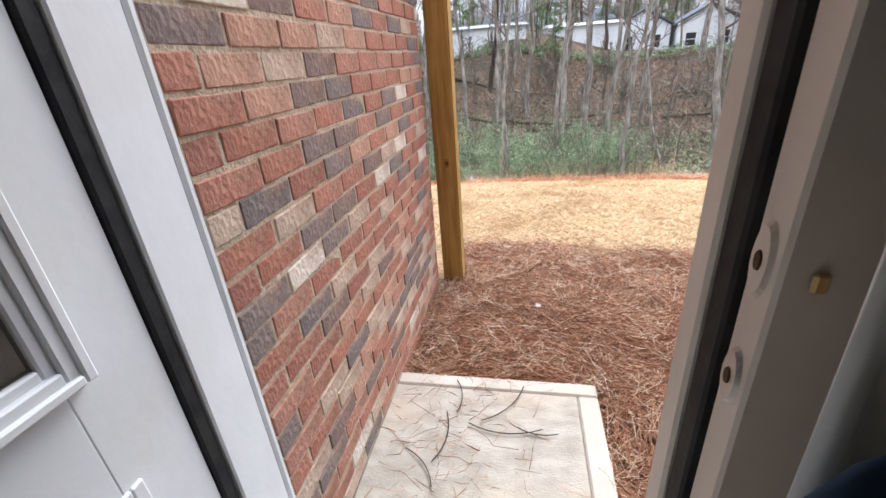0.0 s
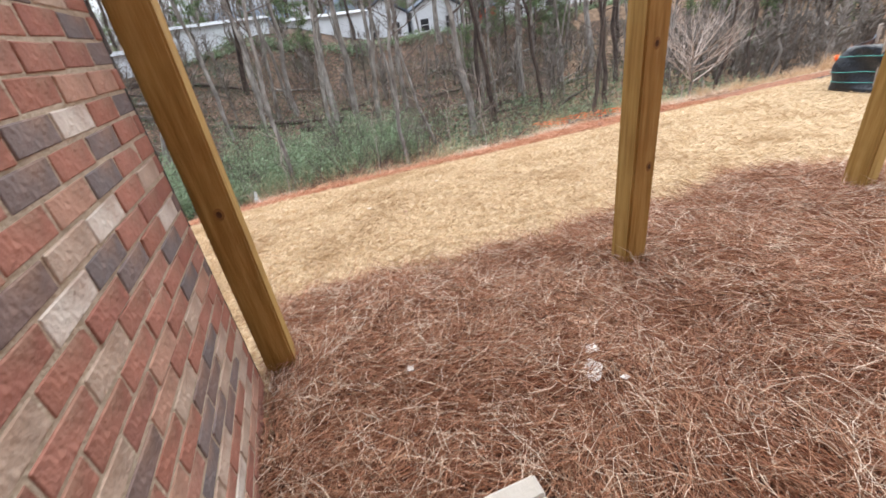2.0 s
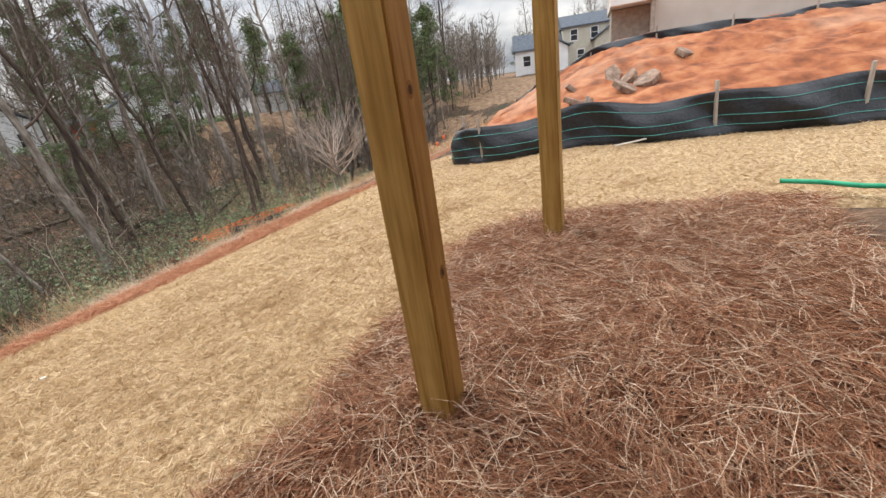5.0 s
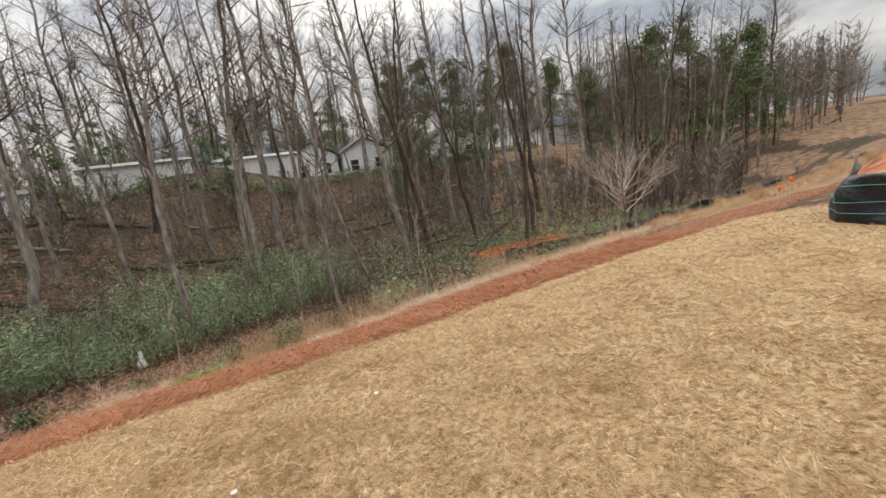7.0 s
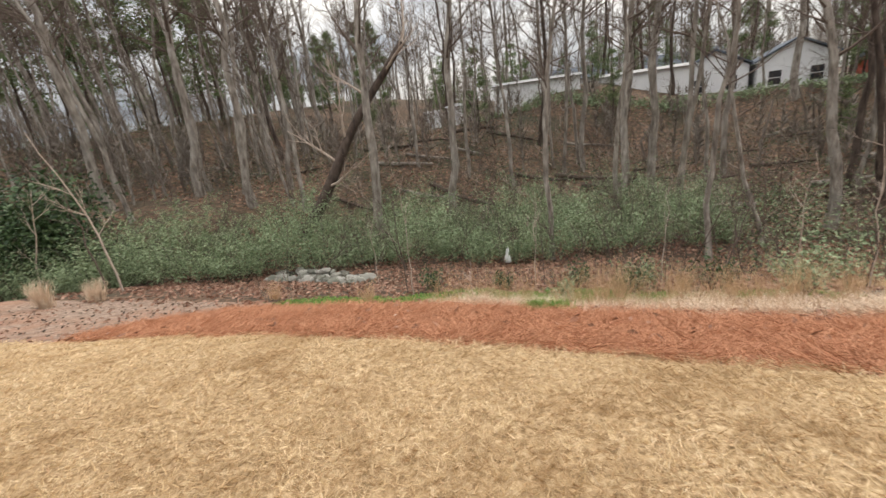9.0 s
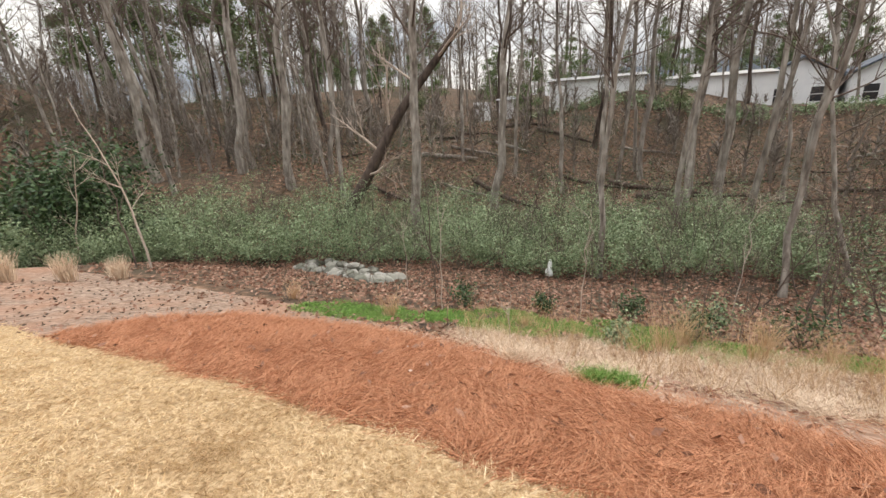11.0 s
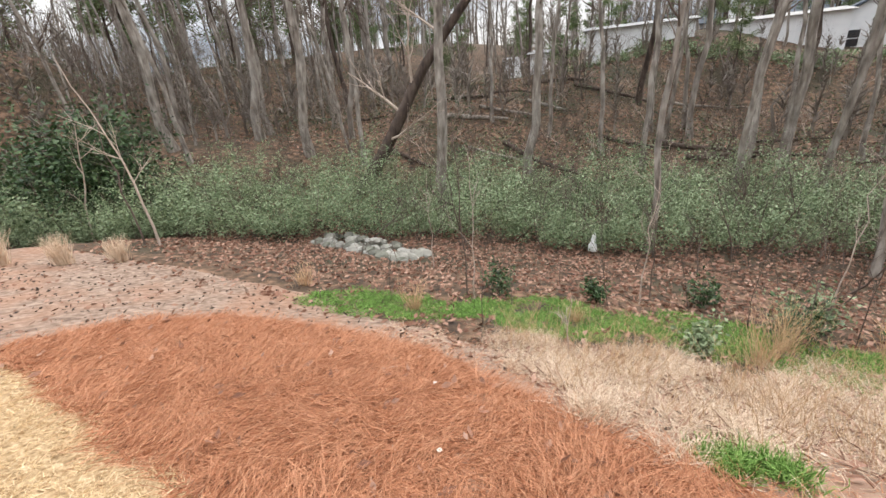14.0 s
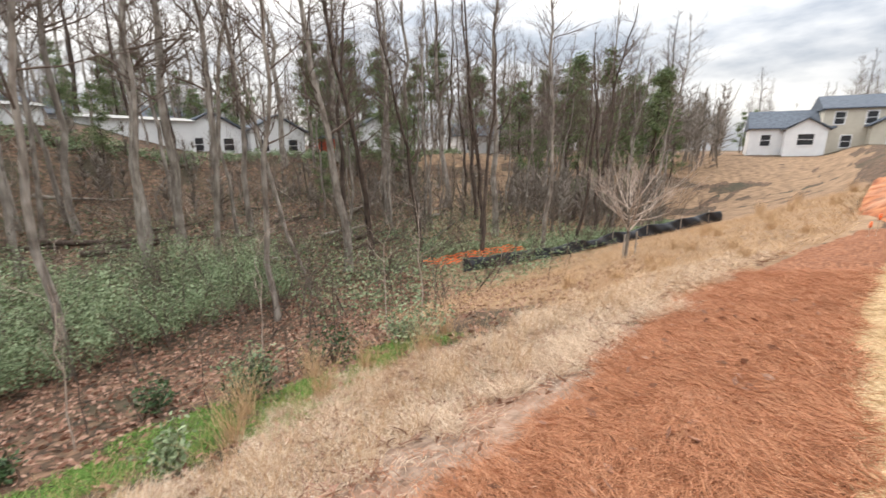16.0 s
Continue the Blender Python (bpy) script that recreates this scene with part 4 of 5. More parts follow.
def sprays(name, n, where, height, per, leaf, material, label, category, seed):
    """Arching leafy shoots: each a bent stem with leaves set along it, denser towards its tip."""
    r = np.random.default_rng(seed)
    x, y = where(r, n)
    tall = height[0] + (height[1] - height[0]) * r.uniform(0, 1, n) * np.clip(0.7 + 0.7 * wob(x, y, 0.8, 3.0), 0.2, 1.35)
    a = r.uniform(0, 2 * math.pi, n)
    out = r.uniform(0.25, 0.75, n) * tall
    t = r.uniform(0.12, 1.0, (n, per)) ** 0.75
    px = x[:, None] + np.cos(a)[:, None] * out[:, None] * t ** 2 + r.normal(size=(n, per)) * 0.11
    py = y[:, None] + np.sin(a)[:, None] * out[:, None] * t ** 2 + r.normal(size=(n, per)) * 0.11
    pz = bumpy(x, y)[:, None] + tall[:, None] * (1.25 * t - 0.3 * t ** 2) + r.normal(size=(n, per)) * 0.07
    c = np.stack([px, py, pz], -1).reshape(-1, 3)
    c[:, 2] = np.maximum(c[:, 2], bumpy(c[:, 0], c[:, 1]) + 0.03)
    v, f = leaves(c, r.uniform(0.6, 1.3, len(c)) * leaf, r)
    return tagged(bulk(name, v, f, material), label, category, kind="stuff")


sprays("privet_thicket", 5300, thicket_band, (0.5, 3.0), 54, 0.047, LEAF_PRIVET, "dense grey-green privet thicket filling the hollow", "bushes", 41)


def right_band(r, n):
    x = r.uniform(6, 26, n)
    return x, ramp(x, (6, 12, 26), (19, 16.5, 18)) + r.uniform(0, 14, n)


thicket("undergrowth", 620, 24, right_band, 0, 0.08, LEAF_PRIVET, "sparse green undergrowth beneath bare trees", "undergrowth", (0.05, 0.8), 0.6)


def litter(name, n, where, size, material, label, category, lift=0.02):
    r = np.random.default_rng(n)
    x, y = where(r, n)
    c = np.stack([x, y, bumpy(x, y) + lift + r.uniform(0, 0.03, n)], -1)
    v, f = leaves(c, r.uniform(0.6, 1.4, n) * size, r, 0.25)
    return tagged(bulk(name, v, f, material), label, category, kind="stuff")


thicket("hillside_scrub", 1500, 26, lambda r, n: (r.uniform(-46, 34, n), r.uniform(24, 47, n)), 0, 0.07, LEAF_DARK, "patchy dark evergreen scrub on the wooded hillside", "scrub", (0.05, 1.2), 0.55)
thicket("brown_scrub", 1900, 26, lambda r, n: (r.uniform(-46, 62, n), r.uniform(22, 47, n)), 0, 0.065, SCRUB, "brown leafless scrub and dead stems on the hillside", "scrub", (0.05, 1.8), 0.6)
def green_zone(x, y):
    mid = ramp(x, (-5.5, -3, 0, 3.5), (11.2, 12.3, 13.0, 12.7))
    return 0.95 - np.abs(y - mid) + 0.6 * wob(x, y, 1.4, 6.0) + 0.35 * wob(y, x, 3.1, 2.0) - 0.35 * step(np.abs(x + 1), 3.0, 5.0)


def inside(test, lo, hi, edge=0.0):
    def pick(r, n):
        x, y = r.uniform(lo[0], hi[0], n * 3), r.uniform(lo[1], hi[1], n * 3)
        ok = test(x, y) > edge
        return x[ok][:n], y[ok][:n]
    return pick


def hollow_floor(r, n):
    x, y = r.uniform(-16, 12, 2 * n), 10.5 + r.uniform(0, 1, 2 * n) ** 0.8 * 13
    ok = green_zone(x, y) < 0.6 * r.random(2 * n) - 0.1
    return x[ok][:n], y[ok][:n]


litter("fallen_leaves", 28000, hollow_floor, 0.06, LEAF_DEAD, "brown fallen leaves carpeting the hollow", "leaves")
litter("hillside_leaves", 15000, lambda r, n: (r.uniform(-34, 30, n), 22 + r.uniform(0, 1, n) * 27), 0.1, LEAF_DEAD, "brown fallen leaves strewn over the wooded slope", "leaves")
litter("dark_leaves", 700, inside(lambda x, y: np.minimum(in_dirt(x, y), -in_straw(x, y)), (-13, 7.6), (0, 11.3)), 0.03, BARK_DARK, "dark wet leaves and clods dotting the pale dirt", "leaves", 0.02)
litter("scattered_leaves", 900, lambda r, n: (r.uniform(-12, 6, n), r.uniform(7.2, 11, n)), 0.045, LEAF_DEAD, "single dry leaves scattered on straw and dirt", "leaves", 0.02)


def twigs_in(name, n, where, h, material, label, category, radius=0.012, depth=1, lean=0.25):
    r = np.random.default_rng(n + 5)
    x, y = where(r, n)
    lines, ends = [], []
    for a, b in zip(x, y):
        w = np.array([r.normal() * lean, r.normal() * lean, 1.0])
        grow(r, (a, b, float(bumpy(a, b)) - 0.03), w / np.linalg.norm(w), r.uniform(*h), radius * r.uniform(0.6, 1.4), depth, lines, ends)
    v, f = tubes(lines, 4)
    return tagged(bulk(name, v, f, material, True), label, category, kind="stuff")


twigs_in("brushwood", 1150, lambda r, n: (r.uniform(-48, 42, n), r.uniform(17, 50, n)), (1.0, 3.6), TWIG, "tangle of bare grey-brown brush between the trees", "brush", 0.022, 2, 0.45)
twigs_in("saplings_and_stalks", 60, lambda r, n: (r.uniform(-8, 10, n), r.uniform(11, 19.5, n)), (0.8, 2.4), TWIG, "thin bare stalks and saplings in front of the thicket", "stalks", 0.008, 1, 0.08)

thicket("bank_scrub", 420, 30, lambda r, n: (r.uniform(-46, -29, n), r.uniform(3, 27, n)), 0, 0.06, SCRUB, "olive-brown scrub covering the embankment", "scrub", (0.1, 1.2), 0.6)
thicket("bank_evergreens", 130, 30, lambda r, n: (r.uniform(-44, -28, n), r.uniform(5, 27, n)), 0, 0.08, LEAF_DARK, "dark evergreen scrub on the embankment", "scrub", (0.1, 1.4), 0.5)
twigs_in("bank_brush", 240, lambda r, n: (r.uniform(-44, -27, n), r.uniform(4, 27, n)), (1.2, 4.0), TWIG, "bare brush and thin stems on the embankment", "brush", 0.022, 2, 0.3)
twigs_in("dead_brush", 260, lambda r, n: (r.uniform(-30, 34, n), r.uniform(24, 48, n)), (0.8, 2.4), TWIG_PALE, "bleached dead branches sprawling over the hillside", "brush", 0.02, 2, 1.1)
twigs_in("thicket_stems", 420, thicket_band, (1.2, 3.0), TWIG, "bare stems rising through the green thicket", "stems", 0.012, 1, 0.2)


def far_woods(name, count, span, reach, tall, label, seed):
    """Distant leafless woods: stems with fans of fine upward twigs, as one mass."""
    r = np.random.default_rng(seed)
    a, d = np.radians(r.uniform(*span, count)), r.uniform(*reach, count)
    x, y = np.sin(a) * d, np.cos(a) * d + 5
    z, h = bumpy(x, y), r.uniform(*tall, count)
    stem_v, stem_f = ribbons(np.stack([x, y, z - 0.3], -1), np.tile([0.0, 0.0, 1.0], (count, 1)), h, np.full(count, 0.22), 0 * h, r, 2)
    per = 46
    k = np.repeat(np.arange(count), per)
    t = r.uniform(0.18, 0.92, len(k))
    w = np.stack([r.normal(size=len(k)) * 0.75, r.normal(size=len(k)) * 0.75, r.uniform(0.4, 1.6, len(k))], -1)
    w /= np.linalg.norm(w, axis=1)[:, None]
    tv, tf = ribbons(np.stack([x[k], y[k], z[k] + h[k] * t], -1), w, h[k] * r.uniform(0.12, 0.34, len(k)) * (1.25 - t), r.uniform(0.05, 0.13, len(k)), 0 * t, r, 2)
    return tagged(bulk(name, np.concatenate([stem_v, tv]), np.concatenate([stem_f, tf + len(stem_v)]), HAZED_TWIG), label, "woods", kind="stuff")


far_woods("distant_woods", 620, (-88, 52), (68, 112), (7, 12), "distant grey-brown leafless woods along the skyline", 71)
far_woods("distant_woods", 380, (50, 75), (60, 105), (7, 11), "leafless woods beyond the brown meadow", 72)
far_woods("hillside_saplings", 230, (-80, 58), (30, 44), (1.8, 4.5), "young leafless growth crowding the wooded slope", 73)
far_woods("meadow_edge_brush", 130, (50, 68), (30, 46), (2.0, 5.0), "brown leafless brush along the meadow", 74)


def hedge_line(r, n):
    x = r.uniform(-10, 44, n)
    return x, 48.6 + 0.06 * x + r.normal(size=n) * 0.7


thicket("clipped_hedge", 420, 26, hedge_line, 0, 0.13, LEAF_PRIVET, "low yellow-green hedge along the edge of the rise", "hedge", (0.0, 0.45), 0.25)


def gully_bank(r, n):
    t = r.uniform(0, 1, n)
    return 14.8 + 15 * t + r.normal(size=n) * 0.4, 23.6 - 7.8 * t + np.abs(r.normal(size=n)) * 1.1


sprays("gully_weeds", 900, gully_bank, (0.2, 0.9), 26, 0.06, LEAF_PRIVET, "green and brown weeds behind the fallen fence", "weeds", 43)


def fallen_log(x, y, length, radius, turn, seed):
    r = np.random.default_rng(seed)
    t = np.linspace(0, 1, 8)
    px, py = x + (t - 0.5) * length * math.cos(turn), y + (t - 0.5) * length * math.sin(turn)
    lines = [(np.c_[px, py, bumpy(px, py) + radius * 0.8 + 0.15 * t * r.uniform(0, 2)], radius * (1 - 0.5 * t))]
    ob = thing("fallen_log", (0, 0, 0), "dark rotting log lying across the wooded slope", "log", "fallen logs")
    v, f = tubes(lines, 8)
    bulk("trunk", v, f, BARK_DARK if seed % 3 else BARK, True).parent = ob
    for _ in range(3):
        stubs, tips = [], []
        i = int(r.integers(2, 7))
        w = np.array([r.normal(), r.normal(), 0.7 + r.random()])
        grow(r, lines[0][0][i], w / np.linalg.norm(w), r.uniform(0.5, 1.4), radius * 0.3, 0, stubs, tips)
        v, f = tubes(stubs, 5)
        bulk("branch_stub", v, f, TWIG, True).parent = ob


log_r = random.Random(17)
for k in range(46):
    fallen_log(log_r.uniform(-26, 26), log_r.uniform(25, 46), log_r.uniform(2.0, 5.5), log_r.uniform(0.08, 0.2), log_r.uniform(-0.5, 0.5), k)

# ---- houses beyond ----
def window_unit(parent, x, y, z, w, h, face, trim=SIDING_WHITE):
    """A window on a wall that faces along -y (face 'y') or -x (face 'x')."""
    win = new("window")
    win.parent = parent
    win.matrix_basis = Matrix.Translation((x, y, z)) @ (pose(0, 0, 0, 0, 0, -90) if face == "x" else Matrix())
    bm = bmesh.new()
    t = 0.12
    box((-w / 2 - t, -0.08, -t), (-w / 2, 0.02, h + t), 0, bm)
    box((w / 2, -0.08, -t), (w / 2 + t, 0.02, h + t), 0, bm)
    box((-w / 2, -0.08, -t), (w / 2, 0.02, 0), 0, bm)
    box((-w / 2, -0.08, h), (w / 2, 0.02, h + t), 0, bm)
    box((-w / 2, -0.06, h / 2 - 0.03), (w / 2, 0.0, h / 2 + 0.03), 0, bm)
    part("frame", bm, trim, win)
    part("pane", box((-w / 2, -0.03, 0), (w / 2, 0.01, h)), PANE, win)


def dwelling(x, y, z, turn, w, d, eave, rise, wall, windows, label, gable="x", stories=1):
    """A house body with a gabled roof and windows on the side that faces the camera (its -y side)."""
    ob = thing("house", pose(x, y, z, 0, 0, turn), label, "house")
    part("wall", box((-w / 2, 0, -1.5), (w / 2, d, eave)), wall, ob)
    if gable == "x":
        part("roof", prism([(-0.4, eave - 0.1), (d + 0.4, eave - 0.1), (d + 0.4, eave + 0.06), (d / 2, eave + rise), (-0.4, eave + 0.06)], 0, -w / 2 - 0.3, w / 2 + 0.3), ROOF, ob)
    else:
        part("roof", prism([(-w / 2 - 0.4, eave - 0.05), (0, eave + rise - 0.05), (w / 2 + 0.4, eave - 0.05), (w / 2 + 0.4, eave + 0.12), (0, eave + rise + 0.12), (-w / 2 - 0.4, eave + 0.12)], 1, -0.4, d), ROOF, ob)
        part("gable", prism([(-w / 2, eave), (w / 2, eave), (0, eave + rise - 0.06)], 1, 0.0, 0.2), wall, ob)
    for wx, wz, ww, wh in windows:
        window_unit(ob, wx, 0, wz, ww, wh, "y")
    return ob


# townhouses beyond the meadow, seen end on
dwelling(76, 17.8, 0.5, -75, 9, 8, 3.6, 2.6, SIDING_WHITE, [(-2.6, 1.2, 1.1, 1.5), (2.2, 1.2, 1.7, 1.6)], "white sided single-storey house with a blue-grey gable roof")
dwelling(74.6, 15.8, 0.5, -75, 4.4, 3, 3.3, 1.5, SIDING_WHITE, [(0, 1.3, 1.7, 1.4)], "small white gabled wing with a dark window", "y")
dwelling(78, 9.5, 0.5, -75, 10.5, 9, 6.0, 2.0, SIDING_TAN, [(-3.6, 4.0, 1.0, 1.5), (-0.5, 4.0, 1.0, 1.5), (3.2, 4.0, 1.0, 1.5), (-2.6, 1.0, 1.0, 1.5)], "pale tan two-storey house with a grey roof")
dwelling(76.5, 7.5, 0.5, -75, 4.5, 3, 3.6, 1.6, SIDING_TAN, [(0, 1.4, 1.3, 1.3)], "pale tan gabled wing of a two-storey house", "y")
dwelling(79, -1.5, 0.7, -80, 8, 9, 6.6, 2.0, SIDING_WHITE, [(-2, 4.4, 1.0, 1.5), (1.5, 4.4, 1.0, 1.5)], "white two-storey house with a grey roof")
# house under construction on the clay
shell = thing("unfinished_house", pose(27.0, -2.8, 1.0, 0, 0, -84), "unfinished house wrapped in beige sheathing above the red clay", "house")
part("wall", box((-4.6, 0, -1), (7.5, 9, 6.2)), WRAP, shell)
part("porch_post", box((-4.9, -1.2, -0.6), (-4.7, -1.0, 2.7), 0.01), BOARD, shell)
part("porch_recess", box((-6.6, 0.4, -0.6), (-4.6, 3, 2.4)), BOARD, shell, "shadowed timber porch opening")
part("porch_roof", box((-6.7, -1.3, 2.45), (-4.55, 3, 2.75), 0.01), SIDING_WHITE, shell)
part("upper_wall", box((-6.6, 0, 2.75), (-4.6, 9, 6.2)), WRAP, shell)

# long pale sheds and houses on the hill behind the trees
def shed(x, y, z, turn, w, h, wall, label, doors=2):
    ob = thing("shed", pose(x, y, z, 0, 0, turn), label, "building")
    part("wall", box((-w / 2, 0, -1.5), (w / 2, 6, h)), wall, ob)
    part("roof", prism([(-0.4, h), (6.4, h), (3, h + 0.45)], 0, -w / 2 - 0.3, w / 2 + 0.3), METAL_ROOF, ob)
    for i in range(int(w / 1.2)):
        part("batten", box((-w / 2 + 0.6 + i * 1.2, -0.04, -1.0), (-w / 2 + 0.68 + i * 1.2, 0.0, h)), wall, ob)
    return ob


def board_fence(x0, x1, y, height):
    ob = thing("board_fence", (x0, y, float(bumpy(x0, y))), "short run of white board fence on the rise", "fence")
    for k in range(int((x1 - x0) / 0.4)):
        part("board", box((k * 0.4, 0, -0.5), (k * 0.4 + 0.37, 0.04, height + 0.03 * (k % 2)), 0.005), SIDING_WHITE, ob)
    part("rail", box((0, 0.042, height * 0.7), (x1 - x0, 0.1, height * 0.7 + 0.1), 0.005), SIDING_WHITE, ob)


board_fence(-16.6, -14.4, 49.5, 1.9)


def shelf_z(x, y):
    return float(bumpy(x, y)) - 0.7


shed(-4.4, 50.5, shelf_z(-4.4, 50.5), 6, 8.6, 2.5, SIDING_WHITE, "long low white metal building behind the bare trees")
shed(-13.2, 50, shelf_z(-13.2, 50), 10, 1.4, 2.6, SIDING_WHITE, "narrow white outbuilding behind the bare trees")
shed(6.5, 56, shelf_z(6.5, 56), 3, 9, 2.6, SIDING_WHITE, "white building behind the bare trees")
dwelling(13.2, 58, shelf_z(13.2, 58), -4, 6, 7, 3.2, 1.8, SIDING_WHITE, [(-1.5, 1, 1, 1.3), (1.5, 1, 1, 1.3)], "white sided cottage on the far rise", "y")
dwelling(19.5, 56, shelf_z(19.5, 56), -8, 6, 8, 3.2, 1.8, SIDING_WHITE, [(-1.6, 1, 1, 1.3), (1.6, 1, 1, 1.3)], "small white house on the far rise", "y")
dwelling(25.8, 55, shelf_z(25.8, 55), -14, 2.4, 4, 2.5, 0.6, REDWALL, [], "small red shed on the far rise")
dwelling(32.5, 55, shelf_z(32.5, 55), -20, 7, 8, 3.4, 2.0, SIDING_WHITE, [(-2, 1, 1, 1.3), (2, 1, 1, 1.3)], "white house on the far rise", "y")
dwelling(-2, 82, 0.5, 0, 11, 8, 5, 2.2, SIDING_GREY, [(-3, 3, 1, 1.4), (3, 3, 1, 1.4)], "grey two-storey house far behind the trees")
dwelling(15, 84, 0.5, -5, 11, 8, 5, 2.2, SIDING_WHITE, [(-3, 3, 1, 1.4), (3, 3, 1, 1.4)], "white two-storey house far behind the trees")
dwelling(60, 60, -0.4, -32, 10, 8, 4, 2.2, SIDING_WHITE, [(-3, 1.5, 1, 1.4), (3, 1.5, 1, 1.4)], "white house far behind the pines")


# ---- small growth and clutter out of doors ----
def blades(name, n, where, length, width, up, material, label, category, droop=0.0, lift=0.0, segments=2, seed=0, turn=None, rise=None):
    """Loose or standing blades scattered by a rule, as one object."""
    r = np.random.default_rng(seed + n)
    x, y = where(r, n)
    n = len(x)
    a = r.uniform(0, 2 * math.pi, n) if turn is None else turn(x, y) + r.normal(size=n) * 0.55 + math.pi * r.integers(0, 2, n)
    u = np.clip(r.normal(up, 0.25, n), -0.3, 3)
    w = np.stack([np.cos(a), np.sin(a), u], -1)
    w /= np.linalg.norm(w, axis=1)[:, None]
    root = np.stack([x, y, bumpy(x, y) + lift + (rise(x, y) if rise else 0.0)], -1)
    ln = length * r.uniform(0.5, 1.3, n)
    v, f = ribbons(root, w, ln, np.full(n, width), droop * ln * r.uniform(0.3, 1.2, n), r, segments)
    return tagged(bulk(name, v, f, material), label, category, kind="stuff")


def swirl(x, y):
    return 2.6 * wob(x, y, 1.5, 4.0) + 1.5 * wob(y, x, 3.3, 1.0)


slab_free = lambda x, y: np.where((x < 0.255) & (y < 1.6), -1.0, in_mulch(x, y) + 0.08)
blades("pine_needles", 90000, inside(slab_free, (-0.66, 0.7), (4.45, 3.45)), 0.18, 0.0038, 0.16, NEEDLE_OLD, "loose weathered brown pine needles matted on the bed", "pine straw", 0.16, 0.0, 3, 1, turn=swirl, rise=mulch_rise)
blades("grey_needles", 12000, inside(slab_free, (-0.66, 0.7), (4.45, 3.45)), 0.2, 0.0035, 0.22, BLADE_PALE, "bleached grey needles lying on top of the straw", "pine straw", 0.2, 0.01, 3, 2, rise=mulch_rise)
blades("orange_pine_needles", 150000, inside(lambda x, y: in_straw(x, y) + 0.06, (-7.1, 6.2), (7.5, 10.1)), 0.2, 0.0042, 0.1, NEEDLE_NEW, "loose fresh orange pine needles on the bank", "pine straw", 0.12, 0.004, 2, 3, turn=swirl, rise=straw_rise)
def lawn_near(r, n):
    """Blades gathered into small tufts, thickest near the walk."""
    x, y = r.normal(0.0, 3.6, 30000), r.normal(5.0, 2.3, 30000)
    k = r.integers(len(x), size=2 * n)
    x, y = x[k] + r.normal(size=2 * n) * 0.019, y[k] + r.normal(size=2 * n) * 0.019
    ok = in_lawn(x, y) > -0.03
    return x[ok][:n], y[ok][:n]


blades("lawn_blades", 330000, lawn_near, 0.05, 0.0034, 0.75, BLADE, "short curled dormant grass blades", "grass", 0.3, -0.012, 2, 4)
blades("lawn_blades", 80000, inside(lambda x, y: in_lawn(x, y) + 0.03, (-16, -2.0), (8.6, 8.2)), 0.06, 0.008, 0.7, BLADE, "short curled dormant grass blades farther off", "grass", 0.3, -0.012, 1, 5)


def dry_zone(x, y):
    lo = straw_edge(np.clip(x, -7, 11.7)) + 0.5 - 0.45 * step(x, 2.0, 5.0)
    hi = ramp(x, (-3.5, -1, 2, 5, 9), (10.4, 11.6, 12.4, 11.4, 9.6))
    return np.minimum(np.minimum(y - lo, hi - y), x + 3.2) + 0.5 * wob(x, y, 1.1, 2.0) + 0.35 * wob(x, y, 2.6, 7.0) - 0.15


blades("bleached_grass", 42000, inside(dry_zone, (-3.4, 8.2), (9.5, 12.8)), 0.2, 0.004, 0.9, BLADE_PALE, "matted bleached dry grass below the straw bank", "grass", 0.45, 0.0, 3, 6)
def clumped(test, lo, hi, count, spread_r):
    def pick(r, n):
        x, y = inside(test, lo, hi)(r, count)
        k = r.integers(len(x), size=n)
        return x[k] + r.normal(size=n) * spread_r, y[k] + r.normal(size=n) * spread_r
    return pick


blades("bleached_clumps", 26000, clumped(dry_zone, (-3.4, 8.4), (9.5, 12.8), 190, 0.07), 0.3, 0.0045, 1.3, BLADE_PALE, "shaggy clumps of long bleached grass", "grass", 0.5, 0.0, 3, 16)
blades("thin_stalks", 2600, clumped(dry_zone, (-3.4, 9.2), (9.5, 13.6), 120, 0.12), 0.75, 0.004, 3.0, BLADE_TAN, "thin upright tan seed stalks", "grass", 0.15, 0.0, 3, 17)
blades("straw_wisps", 5000, inside(dry_zone, (-3.4, 8.2), (9.5, 12.8)), 0.16, 0.02, 0.2, LEAF_DEAD, "curled brown leaf scraps in the dry grass", "leaves", 0.2, 0.02, 2, 18)
def bank_foot(x, y):
    lo = straw_edge(np.clip(x, -7, 11.7)) - 0.1
    return np.minimum(np.minimum(y - lo, lo + 1.3 - y), x + 4.0) + 0.4 * wob(x, y, 1.7, 3.0) - 0.25


blades("sparse_grass", 5500, inside(bank_foot, (-4.0, 5.8), (9.5, 11.4)), 0.15, 0.004, 0.5, BLADE_PALE, "sparse bleached grass over bare dirt at the bank's foot", "grass", 0.35, 0.0, 3, 26)
blades("strayed_needles", 7000, inside(bank_foot, (-4.0, 5.8), (9.5, 11.4)), 0.16, 0.004, 0.1, NEEDLE_NEW, "orange needles strayed from the straw bank", "pine straw", 0.12, 0.004, 2, 27)
blades("leaf_scraps", 1600, inside(bank_foot, (-4.0, 5.8), (9.5, 11.4)), 0.08, 0.03, 0.2, LEAF_DEAD, "curled brown leaf scraps on the bare dirt", "leaves", 0.2, 0.01, 2, 28)
blades("green_weeds", 36000, clumped(green_zone, (-6, 10.5), (4.5, 14.8), 900, 0.09), 0.09, 0.012, 0.7, BLADE_GREEN, "patch of bright green low weeds", "weeds", 0.2, 0.0, 2, 7)
